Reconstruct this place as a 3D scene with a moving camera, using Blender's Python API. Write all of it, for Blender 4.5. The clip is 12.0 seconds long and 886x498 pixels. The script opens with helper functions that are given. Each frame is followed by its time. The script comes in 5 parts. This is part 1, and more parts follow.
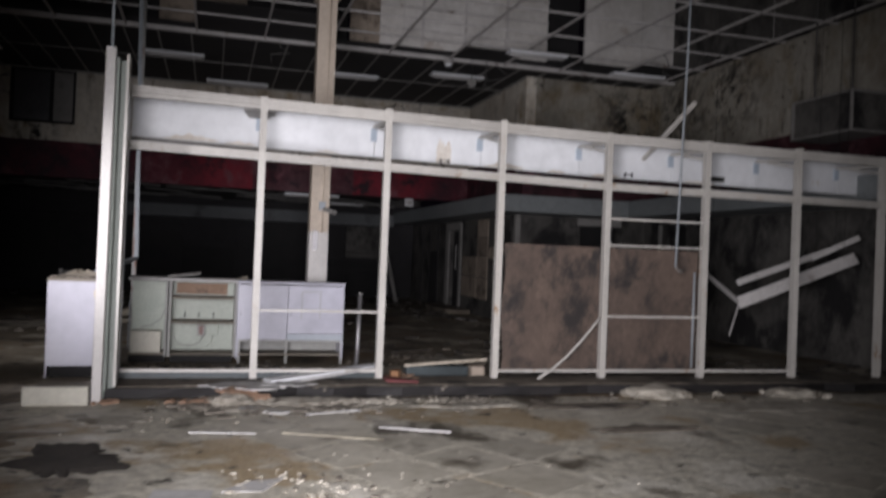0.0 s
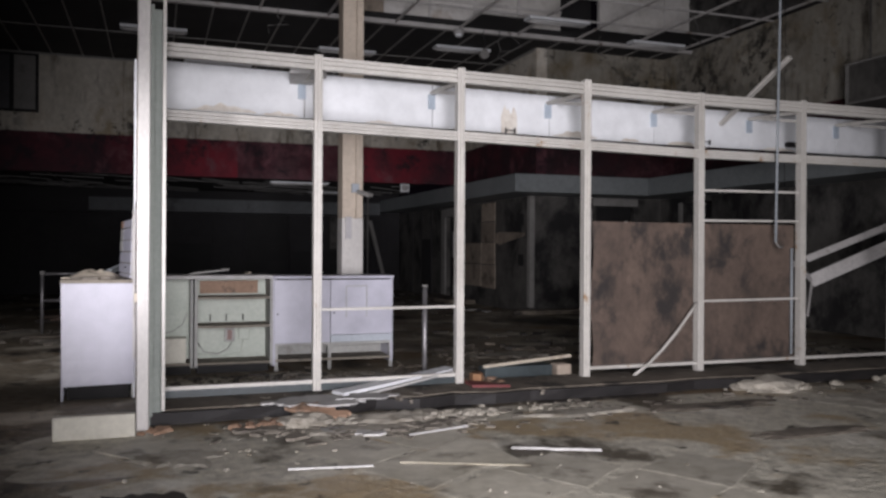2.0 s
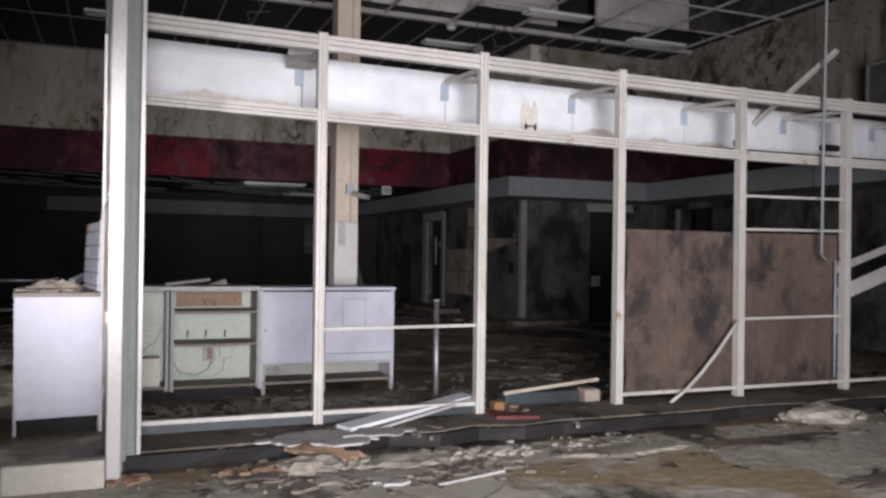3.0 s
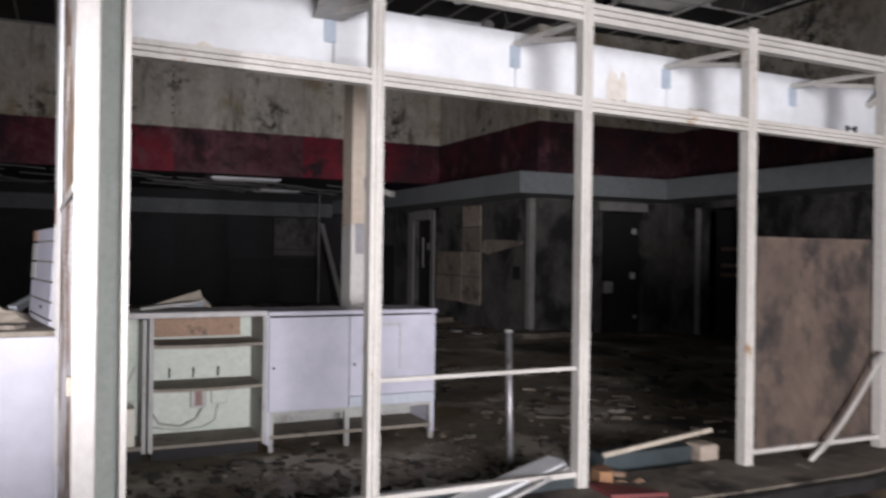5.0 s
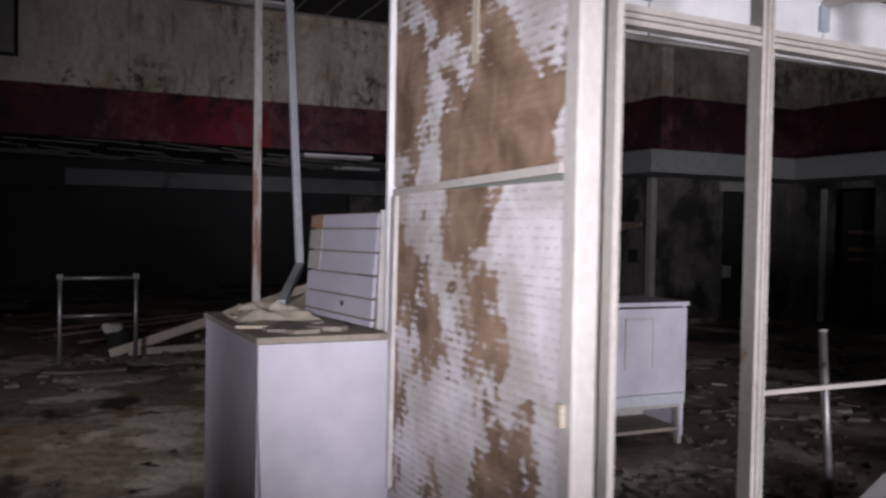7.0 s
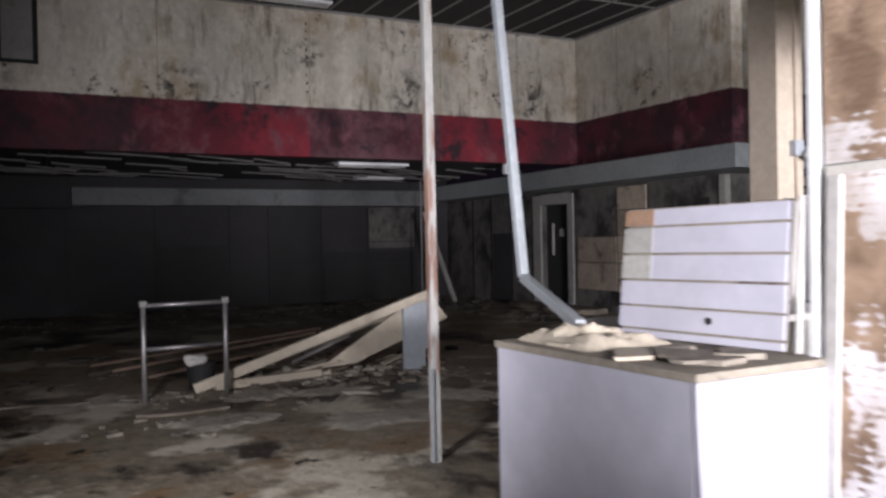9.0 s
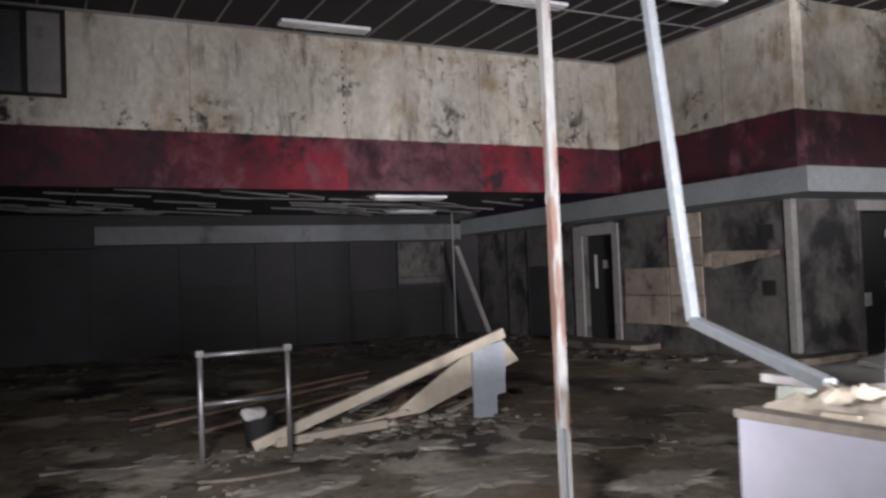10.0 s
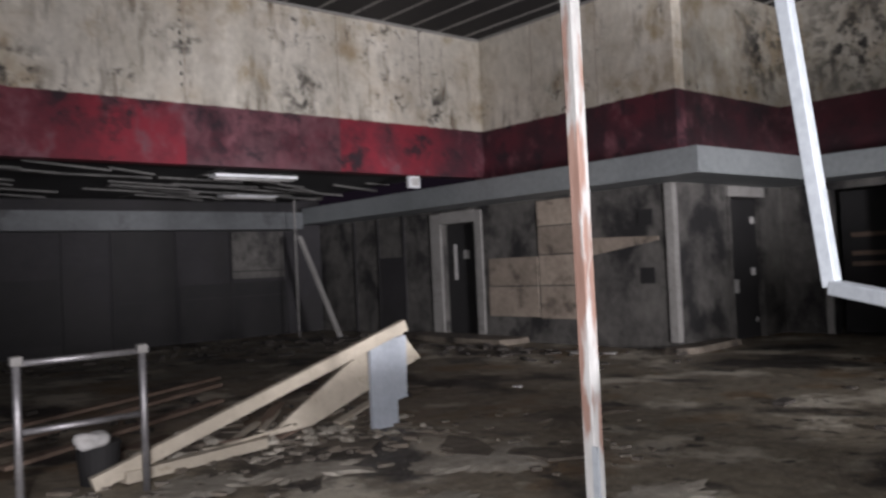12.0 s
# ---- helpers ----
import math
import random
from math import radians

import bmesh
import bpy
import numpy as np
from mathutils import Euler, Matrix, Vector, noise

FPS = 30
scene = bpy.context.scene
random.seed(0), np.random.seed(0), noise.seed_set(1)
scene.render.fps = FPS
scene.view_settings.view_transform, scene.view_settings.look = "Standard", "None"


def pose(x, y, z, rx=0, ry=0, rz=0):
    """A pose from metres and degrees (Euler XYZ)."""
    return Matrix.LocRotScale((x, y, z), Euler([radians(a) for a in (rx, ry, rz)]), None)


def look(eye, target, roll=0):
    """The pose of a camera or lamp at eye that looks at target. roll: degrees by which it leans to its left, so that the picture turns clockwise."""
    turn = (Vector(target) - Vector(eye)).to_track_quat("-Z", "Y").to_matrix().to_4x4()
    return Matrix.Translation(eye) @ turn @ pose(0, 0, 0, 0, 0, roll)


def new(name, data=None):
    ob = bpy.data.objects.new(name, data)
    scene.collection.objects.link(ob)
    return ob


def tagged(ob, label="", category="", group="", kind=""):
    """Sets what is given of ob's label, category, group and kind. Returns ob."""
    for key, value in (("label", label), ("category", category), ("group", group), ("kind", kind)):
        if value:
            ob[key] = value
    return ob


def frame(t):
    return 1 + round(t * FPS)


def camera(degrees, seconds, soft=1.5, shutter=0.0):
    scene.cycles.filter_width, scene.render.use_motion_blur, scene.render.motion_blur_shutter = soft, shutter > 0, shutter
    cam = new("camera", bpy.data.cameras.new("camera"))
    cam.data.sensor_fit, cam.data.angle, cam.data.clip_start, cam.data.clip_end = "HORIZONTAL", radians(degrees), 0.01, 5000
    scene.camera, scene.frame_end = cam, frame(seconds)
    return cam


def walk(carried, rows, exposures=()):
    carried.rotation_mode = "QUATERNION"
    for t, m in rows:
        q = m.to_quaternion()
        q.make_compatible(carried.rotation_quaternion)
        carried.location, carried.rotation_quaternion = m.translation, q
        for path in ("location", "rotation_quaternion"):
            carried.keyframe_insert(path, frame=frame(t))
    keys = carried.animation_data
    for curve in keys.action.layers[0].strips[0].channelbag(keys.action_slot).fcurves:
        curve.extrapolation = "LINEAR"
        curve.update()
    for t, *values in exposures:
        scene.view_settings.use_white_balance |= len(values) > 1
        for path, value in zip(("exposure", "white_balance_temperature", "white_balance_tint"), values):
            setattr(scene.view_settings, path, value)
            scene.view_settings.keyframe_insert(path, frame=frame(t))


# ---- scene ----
cam = camera(57.1, 12.0, soft=2.7, shutter=0.5)
PATH = [
    (0, (3.512, -0.727, 1.419), (4.058, 1.196, 1.44), 2.31),
    (0.5, (3.202, -0.448, 1.393), (3.761, 1.469, 1.292), 1.12),
    (1, (3.001, -0.035, 1.399), (3.585, 1.877, 1.419), 0.73),
    (1.5, (2.713, 0.398, 1.368), (3.353, 2.293, 1.378), 0.46),
    (2, (2.657, 0.855, 1.335), (3.322, 2.741, 1.334), 0.33),
    (2.5, (2.603, 1.356, 1.374), (3.293, 3.233, 1.38), 0.37),
    (4.3, (2.536, 3.186, 1.39), (3.462, 4.959, 1.364), 0.65),
    (4.5, (2.524, 3.335, 1.41), (3.451, 5.107, 1.371), -0.05),
    (5, (2.487, 3.844, 1.489), (3.337, 5.654, 1.493), 0.76),
    (5.5, (2.287, 4.164, 1.503), (3.039, 6.018, 1.514), 1.71),
    (6, (1.867, 4.445, 1.527), (2.627, 6.295, 1.516), 0.89),
    (6.5, (1.559, 4.766, 1.537), (2.327, 6.612, 1.497), 0.97),
    (7, (1.199, 5.104, 1.521), (2.015, 6.929, 1.47), 1.07),
    (7.5, (0.846, 5.436, 1.493), (1.736, 7.226, 1.431), 0.63),
    (7.7, (0.703, 5.53, 1.424), (1.602, 7.316, 1.376), 1.03),
    (9.5, (-0.065, 7.19, 1.5), (0.84, 8.974, 1.514), -1.9),
    (10, (-0.217, 7.642, 1.522), (0.684, 9.427, 1.582), -2.22),
    (10.5, (-0.336, 8.064, 1.51), (0.564, 9.849, 1.548), -2.29),
    (11, (-0.202, 8.56, 1.53), (0.776, 10.303, 1.609), -2.72),
    (11.5, (-0.179, 8.953, 1.449), (0.942, 10.608, 1.528), -2.9),
    (12, (-0.133, 9.332, 1.377), (1.153, 10.864, 1.419), -2.59),
]
EXPOSURES = [(0.0, -1.15, 6500, 10), (1.0, -1.1, 6500, 10), (2.5, -0.95, 6500, 10), (4.3, -0.5, 6500, 10), (5.5, -0.9, 6500, 10), (6.5, -1.1, 6500, 13), (7.0, -1.25, 6500, 15), (7.7, -1.3, 6500, 15), (9.3, 0.7, 6500, 10), (10.5, 0.9, 6500, 10), (12.0, 1.0, 6500, 10)]
walk(cam, [(t, look(eye, target, roll)) for t, eye, target, roll in PATH], EXPOSURES)

# ---- light: the walker's torch, at three stations of the walk, and an added faint purple fill ----
world = bpy.data.worlds.new("world")
world.use_nodes = True
world.node_tree.nodes["Background"].inputs[0].default_value = (0.55, 0.38, 0.66, 1)
world.node_tree.nodes["Background"].inputs[1].default_value = 0.006
scene.world = world


def torch(eye, target, watts, cone, radius=0.2):
    data = bpy.data.lights.new("torch", "SPOT")
    data.energy, data.shadow_soft_size, data.color = watts, radius, (0.97, 0.93, 1.0)
    data.spot_size, data.spot_blend = radians(cone), 1.0
    ob = new("torch", data)
    ob.matrix_world = look(eye, target)
    return ob


torch((2.95, -0.3, 1.3), (6.1, 8.0, 1.0), 7900, 70, 1.2)
torch((0.6, 4.7, 1.55), (2.45, 8.1, 1.65), 1750, 46, 0.12)
torch((-0.75, 8.6, 1.6), (3.8, 15.2, 0.9), 660, 92, 0.3)


# ---- materials ----
def surface(name, dark, light, scale=1.5, fine=18.0, rough=0.7, metal=0.0, bump=0.15, stain=None, stain_scale=2.0,
            stain_cut=0.6, stain_soft=0.08, stretch=(1, 1, 1), vary=0.12):
    """A worn surface: two colours mixed by broad and fine noise, stains with an edge of their own, and relief."""
    m = bpy.data.materials.new(name)
    m.use_nodes = True
    nt = m.node_tree
    n, l = nt.nodes, nt.links
    bsdf = n["Principled BSDF"]
    geo = n.new("ShaderNodeNewGeometry")
    mp = n.new("ShaderNodeMapping")
    mp.inputs["Scale"].default_value = stretch
    l.new(geo.outputs["Position"], mp.inputs["Vector"])

    def tex(s, detail=5.0, distort=0.0):
        t = n.new("ShaderNodeTexNoise")
        t.inputs["Scale"].default_value, t.inputs["Detail"].default_value = s, detail
        t.inputs["Distortion"].default_value, t.inputs["Roughness"].default_value = distort, 0.66
        l.new(mp.outputs[0], t.inputs["Vector"])
        return t.outputs["Fac"]

    def ramp(fac, a, b):
        r = n.new("ShaderNodeMapRange")
        r.inputs["From Min"].default_value, r.inputs["From Max"].default_value = a, b
        l.new(fac, r.inputs["Value"])
        return r.outputs[0]

    def mix(fac, a, b, mode="MIX"):
        x = n.new("ShaderNodeMix")
        x.data_type, x.blend_type = "RGBA", mode
        for v, s in ((fac, 0), (a, 6), (b, 7)):
            if isinstance(v, (int, float)):
                x.inputs[s].default_value = v
            elif isinstance(v, tuple):
                x.inputs[s].default_value = (*v, 1)
            else:
                l.new(v, x.inputs[s])
        return x.outputs[2]

    broad, grain = tex(scale, 10.0, 0.1), tex(fine, 10.0)
    col = mix(ramp(broad, 0.36, 0.64), dark, light)
    col = mix(0.45, col, mix(ramp(grain, 0.3, 0.7), tuple(c * 0.72 for c in dark), light), "MIX")
    if stain:
        col = mix(ramp(tex(stain_scale, 10.0, 0.15), stain_cut, stain_cut + stain_soft), col, stain)
    if vary:
        info = n.new("ShaderNodeObjectInfo")
        hsv = n.new("ShaderNodeHueSaturation")
        l.new(col, hsv.inputs["Color"])
        r = n.new("ShaderNodeMapRange")
        r.inputs["To Min"].default_value, r.inputs["To Max"].default_value = 1 - vary, 1 + vary * 0.5
        l.new(info.outputs["Random"], r.inputs["Value"])
        l.new(r.outputs[0], hsv.inputs["Value"])
        col = hsv.outputs[0]
    l.new(col, bsdf.inputs["Base Color"])
    rr = n.new("ShaderNodeMapRange")
    rr.inputs["To Min"].default_value, rr.inputs["To Max"].default_value = max(0.05, rough - 0.12), min(1, rough + 0.12)
    l.new(grain, rr.inputs["Value"])
    l.new(rr.outputs[0], bsdf.inputs["Roughness"])
    bsdf.inputs["Metallic"].default_value = metal
    if bump:
        b = n.new("ShaderNodeBump")
        b.inputs["Strength"].default_value, b.inputs["Distance"].default_value = bump, 0.02
        l.new(grain, b.inputs["Height"])
        l.new(b.outputs[0], bsdf.inputs["Normal"])
    return m


def atrium_paint(name="atrium_paint", shade=0.0):
    """Cream paint over a red band, both with mould, runs and bare patches; the band's edge is ragged. The second
    argument darkens it all for a less lit wall.
    """
    m = surface(name, (0.44, 0.41, 0.335), (0.74, 0.70, 0.61), 1.0, 9.0, 0.8, 0, 0.25,
                (0.36, 0.29, 0.18), 1.3, 0.57, 0.12, (1, 1, 0.7), 0)
    n, l = m.node_tree.nodes, m.node_tree.links
    bsdf = n["Principled BSDF"]
    cream = bsdf.inputs["Base Color"].links[0].from_socket
    geo = n.new("ShaderNodeNewGeometry")
    sep = n.new("ShaderNodeSeparateXYZ")
    l.new(geo.outputs["Position"], sep.inputs[0])

    def tex(s, detail, stretch=(1, 1, 1)):
        mp = n.new("ShaderNodeMapping")
        mp.inputs["Scale"].default_value = stretch
        l.new(geo.outputs["Position"], mp.inputs["Vector"])
        t = n.new("ShaderNodeTexNoise")
        t.inputs["Scale"].default_value, t.inputs["Detail"].default_value, t.inputs["Roughness"].default_value = s, detail, 0.66
        l.new(mp.outputs[0], t.inputs["Vector"])
        return t.outputs["Fac"]

    def calc(op, a, b):
        x = n.new("ShaderNodeMath")
        x.operation = op
        for i, v in enumerate((a, b)):
            if isinstance(v, (int, float)):
                x.inputs[i].default_value = v
            else:
                l.new(v, x.inputs[i])
        return x.outputs[0]

    def step(v, a, b):
        r = n.new("ShaderNodeMapRange")
        r.inputs["From Min"].default_value, r.inputs["From Max"].default_value = a, b
        l.new(v, r.inputs["Value"])
        return r.outputs[0]

    def mix(fac, a, b):
        x = n.new("ShaderNodeMix")
        x.data_type = "RGBA"
        for v, s in ((fac, 0), (a, 6), (b, 7)):
            if isinstance(v, tuple):
                x.inputs[s].default_value = (*v, 1)
            else:
                l.new(v, x.inputs[s])
        return x.outputs[2]

    # two stretches of the band keep their bright red; the sheet between them has faded to mauve
    along = calc("ADD", sep.outputs[0], calc("MULTIPLY", calc("SUBTRACT", tex(0.9, 6), 0.5), 1.6))
    fresh = calc("MULTIPLY", step(along, 1.6, 3.2), step(sep.outputs[0], 4.44, 4.42))
    fresh = calc("MAXIMUM", fresh, calc("MULTIPLY", step(sep.outputs[0], 6.96, 6.98), step(along, 9.4, 8.6)))
    faded = calc("MULTIPLY", step(sep.outputs[0], 4.42, 4.44), step(sep.outputs[0], 6.98, 6.96))
    red = mix(step(tex(1.1, 10), 0.40, 0.62), (0.036, 0.011, 0.017), (0.088, 0.013, 0.023))
    red = mix(calc("MULTIPLY", fresh, step(tex(1.6, 9), 0.30, 0.56)), red, (0.20, 0.013, 0.026))
    red = mix(calc("MULTIPLY", faded, step(tex(1.4, 9), 0.38, 0.62)), red, (0.13, 0.058, 0.068))
    red = mix(calc("MULTIPLY", step(tex(0.8, 4, (1, 1, 0.8)), 0.50, 0.56), step(tex(3.2, 9), 0.42, 0.60)), red, (0.15, 0.055, 0.068))
    red = mix(step(tex(2.3, 11), 0.52, 0.64), red, (0.022, 0.010, 0.015))
    # soft brown runs, black mould in clumps round a few wet spots
    runs = calc("MULTIPLY", step(tex(0.9, 3), 0.42, 0.62), step(tex(3.4, 10, (1.4, 1.4, 0.32)), 0.52, 0.68))
    cream = mix(runs, cream, (0.12, 0.095, 0.065))
    cream = mix(calc("MULTIPLY", step(tex(0.6, 4), 0.46, 0.62), step(tex(2.2, 9), 0.40, 0.70)), cream, (0.30, 0.225, 0.13))
    cream = mix(calc("MULTIPLY", step(tex(7.0, 9), 0.57, 0.66), step(tex(0.7, 2), 0.46, 0.58)), cream, (0.05, 0.043, 0.035))
    wet = None
    for spot, size in (((6.35, 20.2, 4.12), 0.55), ((2.3, 20.2, 4.02), 0.5), ((-0.6, 20.2, 3.95), 0.7), ((4.45, 20.2, 4.7), 0.35), ((12.6, 16.1, 4.7), 1.0), ((13.1, 14.8, 4.6), 1.3), ((13.1, 13.0, 4.9), 1.1), ((9.0, 20.2, 4.1), 0.5)):
        d = n.new("ShaderNodeVectorMath")
        d.operation = "DISTANCE"
        l.new(geo.outputs["Position"], d.inputs[0])
        d.inputs[1].default_value = spot
        near = step(d.outputs["Value"], size, size * 0.2)
        wet = near if wet is None else calc("MAXIMUM", wet, near)
    cream = mix(calc("MULTIPLY", wet, step(tex(4.5, 8), 0.47, 0.58)), cream, (0.028, 0.026, 0.022))
    edge = calc("ADD", sep.outputs[2], calc("MULTIPLY", tex(5.0, 6), 0.06))
    both = mix(step(edge, 3.825, 3.84), red, cream)
    # mottled darkening that puts a wall's weaker light into its paint
    if shade:
        darkening = n.new("ShaderNodeMix")
        darkening.data_type, darkening.blend_type = "RGBA", "MULTIPLY"
        darkening.inputs[0].default_value = shade
        l.new(both, darkening.inputs[6])
        l.new(mix(step(tex(0.8, 9), 0.3, 0.7), (0.25, 0.25, 0.24), (0.62, 0.62, 0.60)), darkening.inputs[7])
        both = darkening.outputs[2]
    l.new(both, bsdf.inputs["Base Color"])
    return m


def silted_floor(name, base, pale, brown, dark, pale_cut, brown_cut, dark_cut, k=1.0):
    """Dried silt on concrete: pale crusts, brown and dark damp patches with ragged edges, grit and fine cracks."""
    m = bpy.data.materials.new(name)
    m.use_nodes = True
    n, l = m.node_tree.nodes, m.node_tree.links
    bsdf = n["Principled BSDF"]
    geo = n.new("ShaderNodeNewGeometry")

    def tex(s, detail=10.0, off=0.0, rough=0.62, stretch=(1, 1, 1)):
        mp = n.new("ShaderNodeMapping")
        mp.inputs["Location"].default_value, mp.inputs["Scale"].default_value = (off, off * 1.7, 0), stretch
        l.new(geo.outputs["Position"], mp.inputs["Vector"])
        t = n.new("ShaderNodeTexNoise")
        t.inputs["Scale"].default_value, t.inputs["Detail"].default_value, t.inputs["Roughness"].default_value = s * k, detail, rough
        l.new(mp.outputs[0], t.inputs["Vector"])
        return t.outputs["Fac"]

    def step(v, a, b_):
        r = n.new("ShaderNodeMapRange")
        r.inputs["From Min"].default_value, r.inputs["From Max"].default_value = a, b_
        l.new(v, r.inputs["Value"])
        return r.outputs[0]

    def mix(fac, a, b_):
        x = n.new("ShaderNodeMix")
        x.data_type = "RGBA"
        for v, s in ((fac, 0), (a, 6), (b_, 7)):
            if isinstance(v, tuple):
                x.inputs[s].default_value = (*v, 1)
            else:
                l.new(v, x.inputs[s])
        return x.outputs[2]

    col = mix(step(tex(6.0, 10, 3.0), 0.36, 0.64), tuple(v * 0.7 for v in base), tuple(v * 1.25 for v in base))
    col = mix(step(tex(0.55, 12, 0.0), brown_cut, brown_cut + 0.06), col, brown)
    col = mix(step(tex(0.7, 12, 11.0), pale_cut, pale_cut + 0.07), col, pale)
    col = mix(step(tex(0.6, 12, 23.0, 0.62, (1, 0.7, 1)), dark_cut, dark_cut + 0.07), col, dark)
    col = mix(step(tex(3.0, 12, 31.0), 0.60, 0.66), col, tuple(v * 0.6 for v in dark))
    col = mix(step(tex(24.0, 6, 5.0), 0.62, 0.70), col, pale)
    col = mix(step(tex(30.0, 6, 9.0), 0.61, 0.68), col, dark)
    l.new(col, bsdf.inputs["Base Color"])
    l.new(step(tex(1.2, 8, 17.0), 0.0, 1.0), bsdf.inputs["Roughness"])
    bump = n.new("ShaderNodeBump")
    bump.inputs["Strength"].default_value, bump.inputs["Distance"].default_value = 0.7, 0.03
    l.new(tex(7.0, 12, 2.0, 0.6), bump.inputs["Height"])
    l.new(bump.outputs[0], bsdf.inputs["Normal"])
    return m


M_FLOOR = silted_floor("muddy_floor", (0.225, 0.194, 0.143), (0.54, 0.50, 0.405), (0.20, 0.14, 0.08), (0.032, 0.026, 0.021), 0.53, 0.54, 0.53, 1.3)
M_CONC = silted_floor("silted_stone_floor", (0.50, 0.47, 0.385), (0.68, 0.65, 0.56), (0.36, 0.28, 0.17), (0.085, 0.072, 0.05), 0.55, 0.53, 0.55, 1.6)
M_TILE = surface("worn_stone_tile", (0.30, 0.275, 0.21), (0.60, 0.565, 0.475), 1.6, 12.0, 0.5, 0, 0.15, (0.11, 0.092, 0.066), 2.2, 0.56, 0.12, vary=0.3)
M_PAINT = atrium_paint()
# two darker copies for the walls that get less light
M_PAINT_GREY = atrium_paint("shaded_return_paint", 0.85)
M_PAINT_EAST = atrium_paint("shaded_east_paint", 0.75)
# dark base with random darker blotches
M_LOWER = surface("dark_blotched_wall", (0.036, 0.034, 0.032), (0.135, 0.129, 0.116), 1.3, 8.0, 0.85, 0, 0.35, (0.013, 0.0125, 0.0125), 1.1, 0.48, 0.12, (1, 1, 0.8), 0)
# colour lowered to near black to carry how little light reaches the recess
M_BACKLOW = surface("shop_wall_in_shade", (0.010, 0.0095, 0.0105), (0.034, 0.032, 0.034), 0.6, 8.0, 0.85, 0, 0.2, (0.022, 0.021, 0.021), 0.55, 0.5, 0.06, (1, 1, 1.3), 0)
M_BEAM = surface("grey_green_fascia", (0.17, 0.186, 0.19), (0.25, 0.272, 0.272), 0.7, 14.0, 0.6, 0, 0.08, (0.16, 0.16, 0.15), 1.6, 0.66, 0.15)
# darker copy of M_BEAM: light lost over distance is put into the colour
M_BEAMB = surface("distance_dimmed_fascia", (0.085, 0.092, 0.095), (0.145, 0.155, 0.158), 0.9, 12.0, 0.7, 0, 0.1, (0.05, 0.05, 0.05), 1.2, 0.56, 0.12)
# the near-black colour carries the weak grazing light on the ceilings
M_CEIL = surface("unlit_ceiling_black", (0.010, 0.010, 0.010), (0.028, 0.026, 0.026), 0.8, 9.0, 0.95, 0, 0.3, None, vary=0)
M_PLENUM = surface("plenum_white", (0.66, 0.63, 0.57), (0.84, 0.82, 0.78), 0.9, 8.0, 0.85, 0, 0.1, (0.28, 0.18, 0.09), 0.7, 0.60, 0.12, vary=0.1)
M_TBAR = surface("grid_metal", (0.44, 0.42, 0.40), (0.70, 0.68, 0.65), 2.0, 30.0, 0.55, 0.1, 0.05, (0.16, 0.10, 0.06), 3.0, 0.6, 0.1)
M_ALU = surface("cream_aluminium", (0.46, 0.44, 0.395), (0.64, 0.62, 0.57), 3.0, 60.0, 0.42, 0.0, 0.06, (0.33, 0.21, 0.10), 4.5, 0.66, 0.10, (1, 1, 0.5))
M_ALU_R = surface("rust_spotted_aluminium", (0.46, 0.44, 0.395), (0.64, 0.62, 0.57), 3.0, 60.0, 0.45, 0.0, 0.06, (0.30, 0.17, 0.07), 7.0, 0.60, 0.08, (1, 1, 0.6))
M_FASCIA = surface("white_signboard", (0.82, 0.84, 0.845), (0.88, 0.90, 0.91), 1.2, 6.0, 0.5, 0, 0.02, (0.48, 0.36, 0.22), 2.4, 0.66, 0.10)
M_WHITE = surface("white_laminate", (0.42, 0.42, 0.48), (0.50, 0.50, 0.565), 1.4, 5.0, 0.38, 0, 0.0, (0.42, 0.40, 0.38), 5.0, 0.74, 0.10, vary=0.05)
M_SAGE = surface("pale_green_board", (0.44, 0.49, 0.42), (0.58, 0.62, 0.54), 2.0, 30.0, 0.6, 0, 0.06, (0.25, 0.22, 0.17), 3.0, 0.64, 0.12)
M_EDGE = surface("grey_carcass", (0.28, 0.28, 0.26), (0.42, 0.42, 0.39), 3.0, 30.0, 0.6, 0, 0.1, (0.12, 0.10, 0.08), 4.0, 0.6, 0.12)
M_DUST = surface("dirty_shelf", (0.16, 0.14, 0.11), (0.30, 0.27, 0.22), 3.0, 30.0, 0.9, 0, 0.3, (0.08, 0.06, 0.05), 3.0, 0.58, 0.1)
M_OCHRE = surface("ochre_board", (0.22, 0.135, 0.085), (0.38, 0.25, 0.17), 3.0, 30.0, 0.7, 0, 0.1, (0.10, 0.07, 0.05), 5.0, 0.55, 0.1)
M_COL = surface("tan_column_paint", (0.50, 0.42, 0.33), (0.62, 0.54, 0.44), 1.5, 20.0, 0.6, 0, 0.1, (0.40, 0.34, 0.27), 2.5, 0.6, 0.15)


